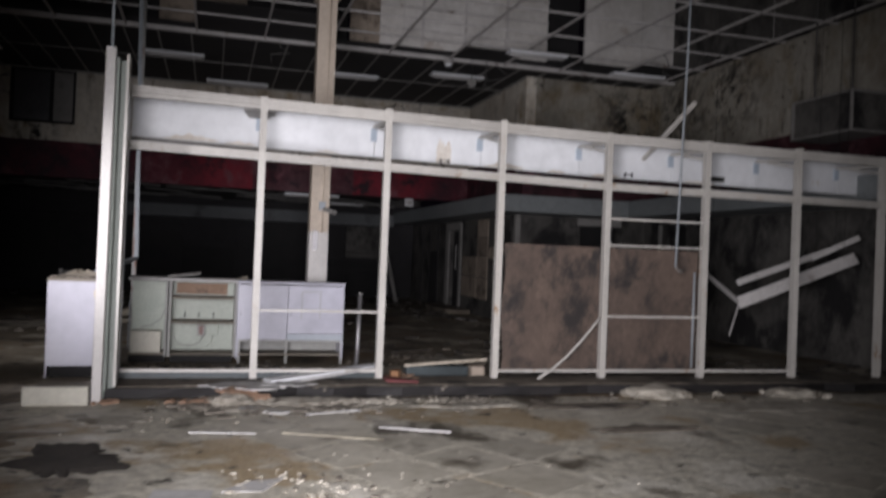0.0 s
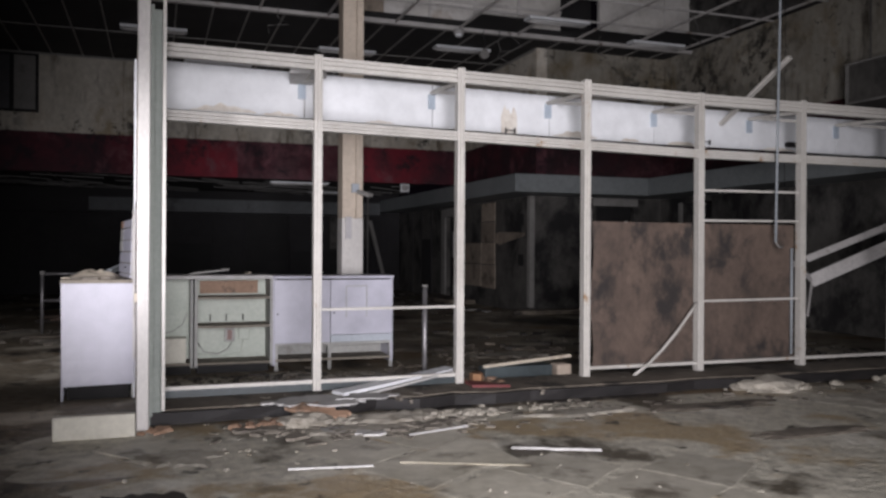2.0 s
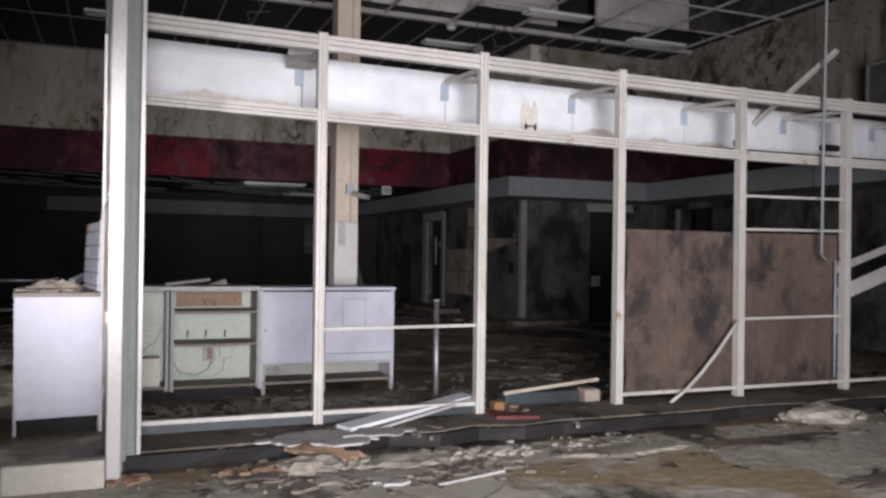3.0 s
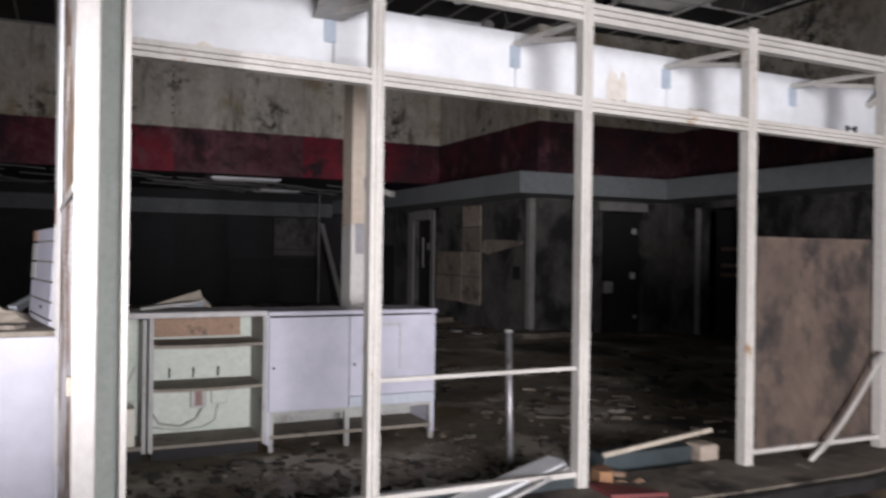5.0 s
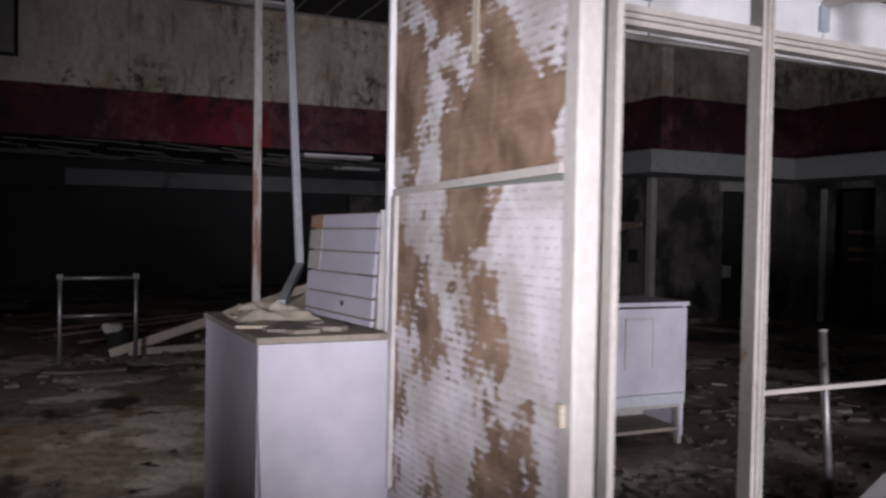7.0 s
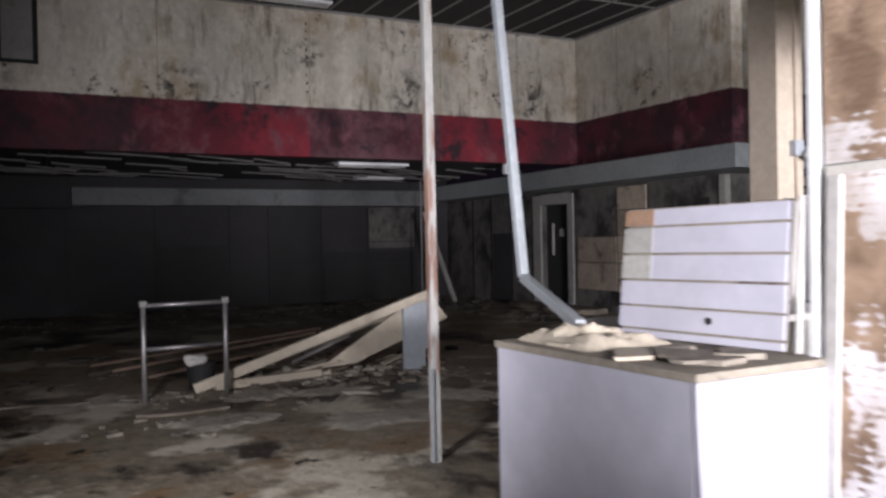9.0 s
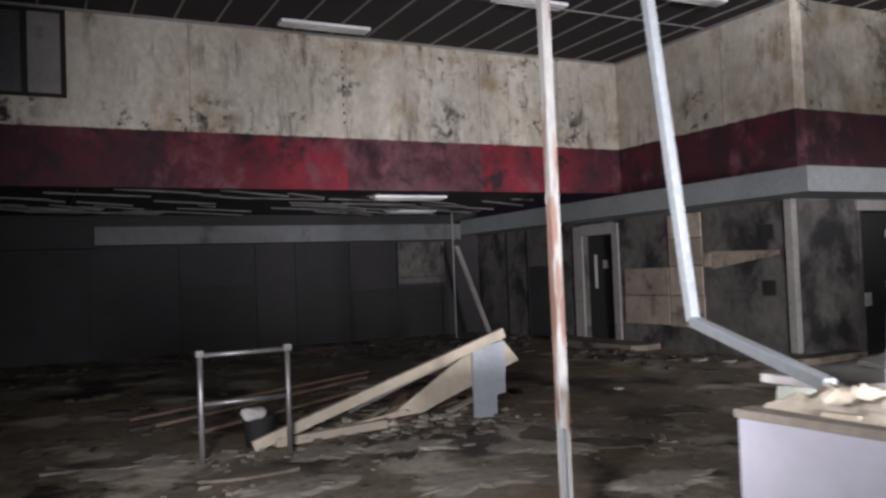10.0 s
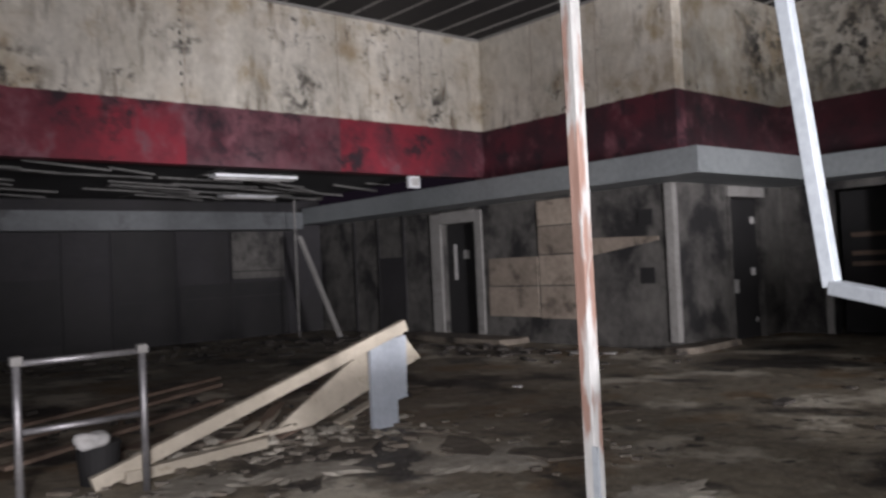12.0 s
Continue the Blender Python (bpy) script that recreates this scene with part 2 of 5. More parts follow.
def peeled(name, cut, along, up):
    """White board whose paper has come off in patches; rows of brown glue dashes show along the edges of the patches."""
    m = bpy.data.materials.new(name)
    m.use_nodes = True
    n, l = m.node_tree.nodes, m.node_tree.links
    bsdf = n["Principled BSDF"]
    geo = n.new("ShaderNodeNewGeometry")
    sep = n.new("ShaderNodeSeparateXYZ")
    l.new(geo.outputs["Position"], sep.inputs[0])

    def tex(s, detail=6.0, stretch=(1, 1, 1), slant=0.0):
        mp = n.new("ShaderNodeMapping")
        mp.inputs["Scale"].default_value, mp.inputs["Rotation"].default_value = stretch, (slant, 0, 0)
        l.new(geo.outputs["Position"], mp.inputs["Vector"])
        t = n.new("ShaderNodeTexNoise")
        t.inputs["Scale"].default_value, t.inputs["Detail"].default_value, t.inputs["Distortion"].default_value = s, detail, 0.5
        l.new(mp.outputs[0], t.inputs["Vector"])
        return t.outputs["Fac"]

    def calc(op, a, b):
        x = n.new("ShaderNodeMath")
        x.operation = op
        for i, v in enumerate((a, b)):
            if isinstance(v, (int, float)):
                x.inputs[i].default_value = v
            else:
                l.new(v, x.inputs[i])
        return x.outputs[0]

    def step(v, a, b):
        r = n.new("ShaderNodeMapRange")
        r.inputs["From Min"].default_value, r.inputs["From Max"].default_value = a, b
        l.new(v, r.inputs["Value"])
        return r.outputs[0]

    def mix(fac, a, b):
        x = n.new("ShaderNodeMix")
        x.data_type = "RGBA"
        for v, s in ((fac, 0), (a, 6), (b, 7)):
            if isinstance(v, tuple):
                x.inputs[s].default_value = (*v, 1)
            else:
                l.new(v, x.inputs[s])
        return x.outputs[2]

    rows = calc("SINE", calc("MULTIPLY", sep.outputs[2], math.tau / 0.031), 0)
    dashes = calc("MULTIPLY", rows, step(tex(58.0, 2.0, (1, 1, 0.35)), 0.42, 0.58))
    v = calc("ADD", tex(2.3, 12.0, (1, 1, 0.8), 0.6), calc("MULTIPLY", dashes, 0.028))
    v = calc("ADD", v, calc("MULTIPLY", calc("SUBTRACT", tex(11.0, 12.0), 0.5), 0.36))
    v = calc("ADD", v, calc("MULTIPLY", calc("SUBTRACT", sep.outputs[1], 7.85), along))
    v = calc("ADD", v, calc("MULTIPLY", calc("SUBTRACT", sep.outputs[2], 1.7), up))
    brown = mix(step(tex(6.0, 8.0), 0.35, 0.65), (0.15, 0.098, 0.062), (0.34, 0.24, 0.165))
    white = mix(step(tex(5.0, 8.0), 0.35, 0.65), (0.58, 0.56, 0.57), (0.76, 0.75, 0.77))
    grey = mix(step(tex(2.4, 9.0), 0.45, 0.66), white, (0.42, 0.37, 0.335))
    grey = mix(calc("MULTIPLY", step(dashes, 0.35, 0.85), 0.38), grey, (0.30, 0.22, 0.15))
    l.new(mix(step(v, cut - 0.005, cut + 0.035), grey, brown), bsdf.inputs["Base Color"])
    bsdf.inputs["Roughness"].default_value = 0.85
    bump = n.new("ShaderNodeBump")
    bump.inputs["Strength"].default_value, bump.inputs["Distance"].default_value = 0.5, 0.006
    l.new(calc("ADD", calc("MULTIPLY", dashes, 0.5), tex(30.0)), bump.inputs["Height"])
    l.new(bump.outputs[0], bsdf.inputs["Normal"])
    return m


M_PEEL = peeled("bare_glue_board", 0.53, 0.14, -0.04)
M_PEELB = peeled("brown_glue_board", 0.385, 0.0, -0.07)
M_GREEN = surface("grey_green_lining", (0.19, 0.215, 0.19), (0.27, 0.295, 0.265), 2.0, 30.0, 0.7, 0, 0.1)
M_BOARD = surface("burnt_hardboard", (0.058, 0.043, 0.035), (0.16, 0.115, 0.088), 2.4, 15.0, 0.75, 0, 0.2, (0.028, 0.024, 0.022), 3.2, 0.50, 0.14, (1, 1, 0.7), 0.1)


def pole_paint():
    m = surface("flaking_pole_paint", (0.30, 0.30, 0.28), (0.48, 0.48, 0.46), 3.0, 30.0, 0.6, 0.0, 0.25, (0.26, 0.18, 0.14), 6.0, 0.60, 0.06, (2, 2, 0.35), 0)
    n, l = m.node_tree.nodes, m.node_tree.links
    bsdf = n["Principled BSDF"]
    white = bsdf.inputs["Base Color"].links[0].from_socket
    geo = n.new("ShaderNodeNewGeometry")
    sep = n.new("ShaderNodeSeparateXYZ")
    l.new(geo.outputs["Position"], sep.inputs[0])
    t = n.new("ShaderNodeTexNoise")
    t.inputs["Scale"].default_value, t.inputs["Detail"].default_value = 9.0, 8.0
    mp = n.new("ShaderNodeMapping")
    mp.inputs["Scale"].default_value = (1.6, 1.6, 0.3)
    l.new(geo.outputs["Position"], mp.inputs["Vector"])
    l.new(mp.outputs[0], t.inputs["Vector"])
    reach = n.new("ShaderNodeFloatCurve")
    shift = n.new("ShaderNodeMath")
    shift.operation = "DIVIDE"
    l.new(sep.outputs[2], shift.inputs[0])
    shift.inputs[1].default_value = 5.5
    for k, v in enumerate(((0.0, 0.36), (1.0, 0.36), (0.08, 0.40), (0.13, 0.54), (0.25, 0.57), (0.36, 0.53), (0.44, 0.45), (0.6, 0.40))):
        pt = reach.mapping.curves[0].points[k] if k < 2 else reach.mapping.curves[0].points.new(*v)
        pt.location = v
    reach.mapping.update()
    l.new(shift.outputs[0], reach.inputs["Value"])
    gap = n.new("ShaderNodeMath")
    gap.operation = "SUBTRACT"
    l.new(reach.outputs[0], gap.inputs[0])
    l.new(t.outputs["Fac"], gap.inputs[1])
    cut = n.new("ShaderNodeMapRange")
    cut.inputs["From Min"].default_value, cut.inputs["From Max"].default_value = -0.02, 0.06
    l.new(gap.outputs[0], cut.inputs["Value"])
    tone = n.new("ShaderNodeMix")
    tone.data_type = "RGBA"
    tone.inputs[6].default_value, tone.inputs[7].default_value = (0.15, 0.08, 0.058, 1), (0.33, 0.22, 0.175, 1)
    grain = n.new("ShaderNodeTexNoise")
    grain.inputs["Scale"].default_value, grain.inputs["Detail"].default_value = 14.0, 9.0
    l.new(mp.outputs[0], grain.inputs["Vector"])
    l.new(grain.outputs["Fac"], tone.inputs[0])
    mix = n.new("ShaderNodeMix")
    mix.data_type = "RGBA"
    l.new(cut.outputs[0], mix.inputs[0])
    l.new(white, mix.inputs[6])
    l.new(tone.outputs[2], mix.inputs[7])
    l.new(mix.outputs[2], bsdf.inputs["Base Color"])
    return m


M_POLE = pole_paint()
M_TEAL = surface("dark_teal_metal", (0.025, 0.033, 0.035), (0.06, 0.078, 0.082), 2.0, 30.0, 0.5, 0, 0.1)
M_PIPE = surface("white_conduit", (0.27, 0.30, 0.315), (0.37, 0.40, 0.42), 2.0, 30.0, 0.45, 0, 0.04)
M_CHROME = surface("dull_chrome", (0.22, 0.215, 0.22), (0.42, 0.41, 0.41), 4.0, 50.0, 0.45, 0.7, 0.05, (0.10, 0.08, 0.07), 9.0, 0.58, 0.1)
M_TIMBER = surface("raw_timber", (0.40, 0.35, 0.27), (0.62, 0.56, 0.45), 2.0, 40.0, 0.75, 0, 0.15, (0.22, 0.16, 0.10), 2.5, 0.62, 0.12, (3, 1, 3))
M_REDWOOD = surface("brown_timber", (0.10, 0.068, 0.05), (0.21, 0.15, 0.11), 2.0, 40.0, 0.8, 0, 0.15)
M_BLUEGREY = surface("pale_blue_grey_board", (0.38, 0.42, 0.46), (0.48, 0.52, 0.56), 2.0, 30.0, 0.6, 0, 0.06)
M_PLASTER = surface("plaster_rubble", (0.11, 0.097, 0.078), (0.30, 0.268, 0.22), 2.5, 20.0, 0.9, 0, 0.5, (0.07, 0.058, 0.046), 1.2, 0.5, 0.1)
M_PALE = surface("pale_caked_silt", (0.26, 0.235, 0.19), (0.50, 0.465, 0.39), 3.0, 12.0, 0.9, 0, 0.8, (0.16, 0.135, 0.10), 2.0, 0.56, 0.1)
M_STAIN = surface("rust_water_stain", (0.58, 0.51, 0.42), (0.80, 0.77, 0.70), 5.0, 16.0, 0.7, 0, 0.0, (0.36, 0.24, 0.13), 6.0, 0.60, 0.12)
M_POST = surface("scuffed_white_post", (0.52, 0.50, 0.47), (0.66, 0.64, 0.60), 2.5, 40.0, 0.45, 0, 0.05, (0.40, 0.27, 0.15), 5.0, 0.68, 0.08, (1, 1, 0.5))
M_CARTON = surface("cream_carton", (0.56, 0.54, 0.45), (0.70, 0.68, 0.58), 3.0, 20.0, 0.8, 0, 0.08, (0.36, 0.31, 0.22), 4.0, 0.66, 0.1)
M_SHEET = surface("white_sheet_board", (0.40, 0.39, 0.37), (0.62, 0.61, 0.59), 3.0, 14.0, 0.75, 0, 0.15, (0.30, 0.25, 0.19), 4.0, 0.64, 0.12)
M_BAR = surface("dim_ceiling_bar", (0.06, 0.058, 0.055), (0.15, 0.145, 0.135), 2.0, 20.0, 0.7, 0, 0.05)
M_SILT = surface("silt_crust", (0.07, 0.058, 0.044), (0.24, 0.205, 0.16), 2.2, 9.0, 0.85, 0, 0.7, (0.03, 0.025, 0.02), 1.6, 0.54, 0.1)
M_SOD = surface("sodden_rubble", (0.02, 0.018, 0.016), (0.075, 0.064, 0.052), 2.0, 12.0, 0.8, 0, 0.6)
M_KERB = surface("black_kerb", (0.006, 0.0055, 0.0055), (0.018, 0.015, 0.014), 2.5, 14.0, 0.7, 0, 0.5, (0.06, 0.047, 0.035), 2.4, 0.66, 0.12)
# for black parts, and as flat black in place of unlit openings
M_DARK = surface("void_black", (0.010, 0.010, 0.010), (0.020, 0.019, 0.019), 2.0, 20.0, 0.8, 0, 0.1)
M_PINK = surface("bare_plasterboard", (0.20, 0.165, 0.13), (0.40, 0.335, 0.265), 1.6, 12.0, 0.85, 0, 0.2, (0.12, 0.098, 0.077), 2.6, 0.53, 0.12, vary=0.3)
M_TRIM = surface("grey_door_trim", (0.20, 0.195, 0.18), (0.34, 0.33, 0.31), 2.0, 20.0, 0.7, 0, 0.15, (0.12, 0.11, 0.10), 2.0, 0.58, 0.15)
M_REDFLOOR = surface("red_sill", (0.10, 0.02, 0.02), (0.19, 0.035, 0.035), 3.0, 20.0, 0.7, 0, 0.2)
M_RUSTY = surface("orange_rust_scale", (0.20, 0.10, 0.05), (0.36, 0.20, 0.10), 5.0, 30.0, 0.9, 0, 0.4)
M_BLUECLIP = surface("pale_blue_clip", (0.38, 0.45, 0.52), (0.50, 0.57, 0.64), 3.0, 30.0, 0.5, 0, 0.05)
M_SIGNRED = surface("red_socket", (0.15, 0.08, 0.065), (0.22, 0.11, 0.085), 3.0, 30.0, 0.5, 0, 0.05)
M_GLASS = surface("dull_window_pane", (0.05, 0.05, 0.055), (0.10, 0.10, 0.105), 1.5, 12.0, 0.35, 0, 0.03)


# ---- geometry helpers ----
ORIGIN = {}


def bx(bm, x0, x1, y0, y1, z0, z1, bevel=0.0):
    v = [bm.verts.new((x, y, z)) for x in (x0, x1) for y in (y0, y1) for z in (z0, z1)]
    fs = [bm.faces.new([v[i] for i in q]) for q in ((0, 1, 3, 2), (4, 6, 7, 5), (0, 4, 5, 1), (2, 3, 7, 6), (0, 2, 6, 4), (1, 5, 7, 3))]
    if bevel:
        bmesh.ops.bevel(bm, geom=list({e for f in fs for e in f.edges}), offset=bevel, segments=2, affect="EDGES", profile=0.5)
    return bm


def run(pts, axis, a, b_):
    """One piece of constant section: pts in the plane across the axis, from a to b_ along it."""
    bm = bmesh.new()
    put = {"x": lambda u, v, w: (w, u, v), "z": lambda u, v, w: (u, v, w)}[axis]
    lo, hi = [bm.verts.new(put(u, v, a)) for u, v in pts], [bm.verts.new(put(u, v, b_)) for u, v in pts]
    bm.faces.new(lo), bm.faces.new(hi[::-1])
    for i in range(len(pts)):
        j = (i + 1) % len(pts)
        bm.faces.new((lo[i], hi[i], hi[j], lo[j]))
    bmesh.ops.recalc_face_normals(bm, faces=bm.faces)
    return bm


def box(*a, **k):
    return bx(bmesh.new(), *a, **k)


def beam(bm, p, q, w, h, up=(0, 0, 1), bevel=0.0):
    """A bar of section w by h from p to q."""
    p, q = Vector(p), Vector(q)
    d = (q - p).normalized()
    up = Vector(up)
    if abs(d.dot(up)) > 0.97:
        up = Vector((0, 1, 0))
    s = d.cross(up).normalized()
    u = s.cross(d)
    v = [bm.verts.new(c + s * (w / 2 * i) + u * (h / 2 * j)) for c in (p, q) for i in (-1, 1) for j in (-1, 1)]
    fs = [bm.faces.new([v[i] for i in f]) for f in ((0, 1, 3, 2), (4, 6, 7, 5), (0, 4, 5, 1), (2, 3, 7, 6), (0, 2, 6, 4), (1, 5, 7, 3))]
    bmesh.ops.recalc_face_normals(bm, faces=fs)
    if bevel:
        bmesh.ops.bevel(bm, geom=list({e for f in fs for e in f.edges}), offset=bevel, segments=2, affect="EDGES", profile=0.5)
    return bm


def tube(bm, points, r, n=12):
    """A round rod through the points."""
    points = [Vector(p) for p in points]
    rings = []
    for i, p in enumerate(points):
        d = (points[min(i + 1, len(points) - 1)] - points[max(i - 1, 0)]).normalized()
        a = d.orthogonal().normalized() if not rings else (side - d * side.dot(d)).normalized()
        side = a
        b = d.cross(a)
        rings.append([bm.verts.new(p + (a * math.cos(k * math.tau / n) + b * math.sin(k * math.tau / n)) * r) for k in range(n)])
    for s, e in zip(rings, rings[1:]):
        for k in range(n):
            f = bm.faces.new((s[k], s[(k + 1) % n], e[(k + 1) % n], e[k]))
            f.smooth = True
    bm.faces.new(rings[0][::-1]), bm.faces.new(rings[-1])
    return bm


def slab(bm, outline, z0, z1, wobble=0.0, seed=0):
    """A flat piece with the given outline, between two heights."""
    rnd = random.Random(seed)
    lo = [bm.verts.new((x, y, z0)) for x, y in outline]
    hi = [bm.verts.new((x + rnd.uniform(-wobble, wobble), y + rnd.uniform(-wobble, wobble), z1)) for x, y in outline]
    bm.faces.new(hi), bm.faces.new(lo[::-1])
    for i in range(len(lo)):
        j = (i + 1) % len(lo)
        bm.faces.new((lo[i], lo[j], hi[j], hi[i]))
    bmesh.ops.recalc_face_normals(bm, faces=bm.faces)
    return bm


def chip(seed, x, y, r, h, n=7, turn=0.0, stretch=1.0):
    """A broken flat piece lying on the floor."""
    rnd = random.Random(seed)
    pts = []
    for k in range(n):
        a = k * math.tau / n + rnd.uniform(-0.25, 0.25)
        q = r * rnd.uniform(0.5, 1.2)
        u, v = math.cos(a) * q * stretch, math.sin(a) * q
        pts.append((x + u * math.cos(turn) - v * math.sin(turn), y + u * math.sin(turn) + v * math.cos(turn)))
    return slab(bmesh.new(), pts, 0.0, h, r * 0.08, seed)


def mesh_of(name, bm, material):
    me = bpy.data.meshes.new(name)
    bm.to_mesh(me)
    bm.free()
    me.materials.append(material)
    return me


def solid(name, bm, material, label="", category="", kind="", group="", move=(0, 0, 0)):
    """A top-level thing or piece of the setting of one mesh; its origin goes to the middle of its foot. move: shifts it whole."""
    co = np.array([v.co[:] for v in bm.verts])
    o = Vector(((co[:, 0].min() + co[:, 0].max()) / 2, (co[:, 1].min() + co[:, 1].max()) / 2, co[:, 2].min()))
    bm.transform(Matrix.Translation(-o))
    ob = new(name, mesh_of(name, bm, material))
    ob.location = o + Vector(move)
    ORIGIN[ob.name] = o
    return tagged(ob, label, category, group, kind)


def thing(name, foot, label, category, group="", kind="", move=(0, 0, 0)):
    ob = new(name)
    ob.location = Vector(foot) + Vector(move)
    ob.empty_display_size = 0.1
    ORIGIN[ob.name] = Vector(foot)
    return tagged(ob, label, category, group, kind)


def part(name, bm, material, parent, label=""):
    """One mesh under a thing or under a part, given in the world's metres."""
    o = ORIGIN[parent.name]
    bm.transform(Matrix.Translation(-o))
    ob = new(name, mesh_of(name, bm, material))
    ob.parent = parent
    ORIGIN[ob.name] = o
    return tagged(ob, label)


# ---- the setting ----
def rough_floor(y0, y1, relief=1.0):
    bm = bmesh.new()
    xs, ys = np.arange(-14.2, 16.3, 0.35), np.arange(y0, y1 + 0.01, 0.35)
    grid = [[bm.verts.new((x, y, -0.006 * relief + relief * (0.010 * noise.noise((x * 0.7, y * 0.7, 3)) + 0.004 * noise.noise((x * 2.3, y * 2.3, 7))))) for x in xs] for y in ys]
    for a, b in zip(grid, grid[1:]):
        for i in range(len(a) - 1):
            bm.faces.new((a[i], a[i + 1], b[i + 1], b[i])).smooth = True
    return bm


floor = new("floor", mesh_of("floor", rough_floor(7.2, 26.45), M_FLOOR))
tagged(floor, "muddy concrete floor strewn with dried silt", "floor", kind="structure")
concourse = new("floor_concourse", mesh_of("floor_concourse", rough_floor(-8.2, 7.2, 0.0), M_CONC))
ORIGIN[concourse.name] = Vector((0, 0, 0))
tagged(concourse, "silt-covered stone concourse floor", "floor", kind="structure")

S = "structure"
# upper atrium wall at the back, with a window opening that reaches the ceiling
bm = box(-14, -1.15, 20.21, 20.45, 2.95, 5.5)
bx(bm, 0.27, 10.06, 20.21, 20.45, 2.95, 5.5)
bx(bm, -1.15, 0.27, 20.21, 20.45, 2.95, 4.2)
wall_n = solid("wall_north", bm, M_PAINT, "mouldy cream wall with a dark red band", "wall", S)
wall_r = solid("wall_atrium_side", box(10.06, 10.3, 16.1, 20.45, 2.8, 5.5), M_PAINT, "mouldy cream wall with a dark red band", "wall", S)
wall_s = solid("wall_atrium_return", box(10.3, 13.15, 16.1, 16.34, 2.8, 5.5), M_PAINT_GREY, "stained cream wall with a faded red band, darkened for shade", "wall", S)
wall_e = solid("wall_atrium_east", box(13.15, 13.4, -8, 16.34, 2.8, 5.5), M_PAINT_EAST, "mould-spotted cream wall with a red band, darkened for shade", "wall", S)

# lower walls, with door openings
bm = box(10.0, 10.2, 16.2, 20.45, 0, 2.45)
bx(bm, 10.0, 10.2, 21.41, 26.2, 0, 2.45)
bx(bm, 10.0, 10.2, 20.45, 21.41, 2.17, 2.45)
solid("wall_lower_side", bm, M_LOWER, "dark blotched lower wall with a doorway", "wall", S)
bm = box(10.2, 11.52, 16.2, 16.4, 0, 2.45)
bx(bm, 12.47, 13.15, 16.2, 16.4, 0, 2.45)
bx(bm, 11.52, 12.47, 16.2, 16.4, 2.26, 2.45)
solid("wall_lower_return", bm, M_LOWER, "dark blotched grey lower wall with a doorway", "wall", S)
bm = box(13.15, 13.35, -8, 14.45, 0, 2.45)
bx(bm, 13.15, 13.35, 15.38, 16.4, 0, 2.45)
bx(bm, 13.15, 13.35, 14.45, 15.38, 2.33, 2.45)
solid("wall_lower_east", bm, M_LOWER, "dark blotched lower wall with a doorway", "wall", S)
solid("wall_shop_back", box(-14, 10.0, 25.9, 26.2, 0, 3.1), M_BACKLOW, "shop wall under the gallery, coloured near black for its dimness", "wall", S)
solid("wall_west", box(-14.3, -14, -8.2, 26.2, 0, 7.4), M_LOWER, "dark plain wall", "wall", S)
solid("wall_south", box(-14, 13.4, -8.3, -8.0, 0, 7.4), M_LOWER, "dark plain wall", "wall", S)
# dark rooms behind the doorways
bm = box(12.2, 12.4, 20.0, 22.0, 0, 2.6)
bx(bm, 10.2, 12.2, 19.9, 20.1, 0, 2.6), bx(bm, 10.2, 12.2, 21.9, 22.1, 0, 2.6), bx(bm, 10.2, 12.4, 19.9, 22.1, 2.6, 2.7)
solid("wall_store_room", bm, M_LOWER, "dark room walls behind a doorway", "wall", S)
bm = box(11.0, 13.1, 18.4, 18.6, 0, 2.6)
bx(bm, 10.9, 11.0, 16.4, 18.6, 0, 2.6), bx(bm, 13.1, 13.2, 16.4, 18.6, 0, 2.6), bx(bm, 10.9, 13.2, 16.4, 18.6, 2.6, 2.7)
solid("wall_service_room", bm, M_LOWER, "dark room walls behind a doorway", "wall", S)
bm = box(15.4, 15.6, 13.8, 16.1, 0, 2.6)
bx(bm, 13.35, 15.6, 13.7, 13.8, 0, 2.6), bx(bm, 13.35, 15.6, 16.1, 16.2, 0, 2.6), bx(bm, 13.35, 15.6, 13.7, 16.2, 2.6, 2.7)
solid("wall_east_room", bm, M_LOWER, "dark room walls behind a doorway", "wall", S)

# grey projecting bulkhead under the red band
solid("bulkhead_side", box(9.2, 10.06, 15.24, 25.3, 2.45, 2.8), M_BEAM, "grey-green projecting bulkhead under the red band", "bulkhead", S)
solid("bulkhead_return", box(10.06, 13.15, 15.24, 16.2, 2.45, 2.8), M_BEAM, "grey-green projecting bulkhead under the red band", "bulkhead", S)
solid("bulkhead_east", box(12.2, 13.15, -8, 15.24, 2.45, 2.8), M_BEAM, "grey-green projecting bulkhead along the wall", "bulkhead", S)
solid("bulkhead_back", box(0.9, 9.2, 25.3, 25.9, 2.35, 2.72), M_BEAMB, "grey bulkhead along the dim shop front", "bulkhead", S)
solid("bulkhead_back_far", box(-14, 0.9, 25.45, 25.9, 2.3, 2.72), M_BACKLOW, "near-black bulkhead along the dim shop front", "bulkhead", S)

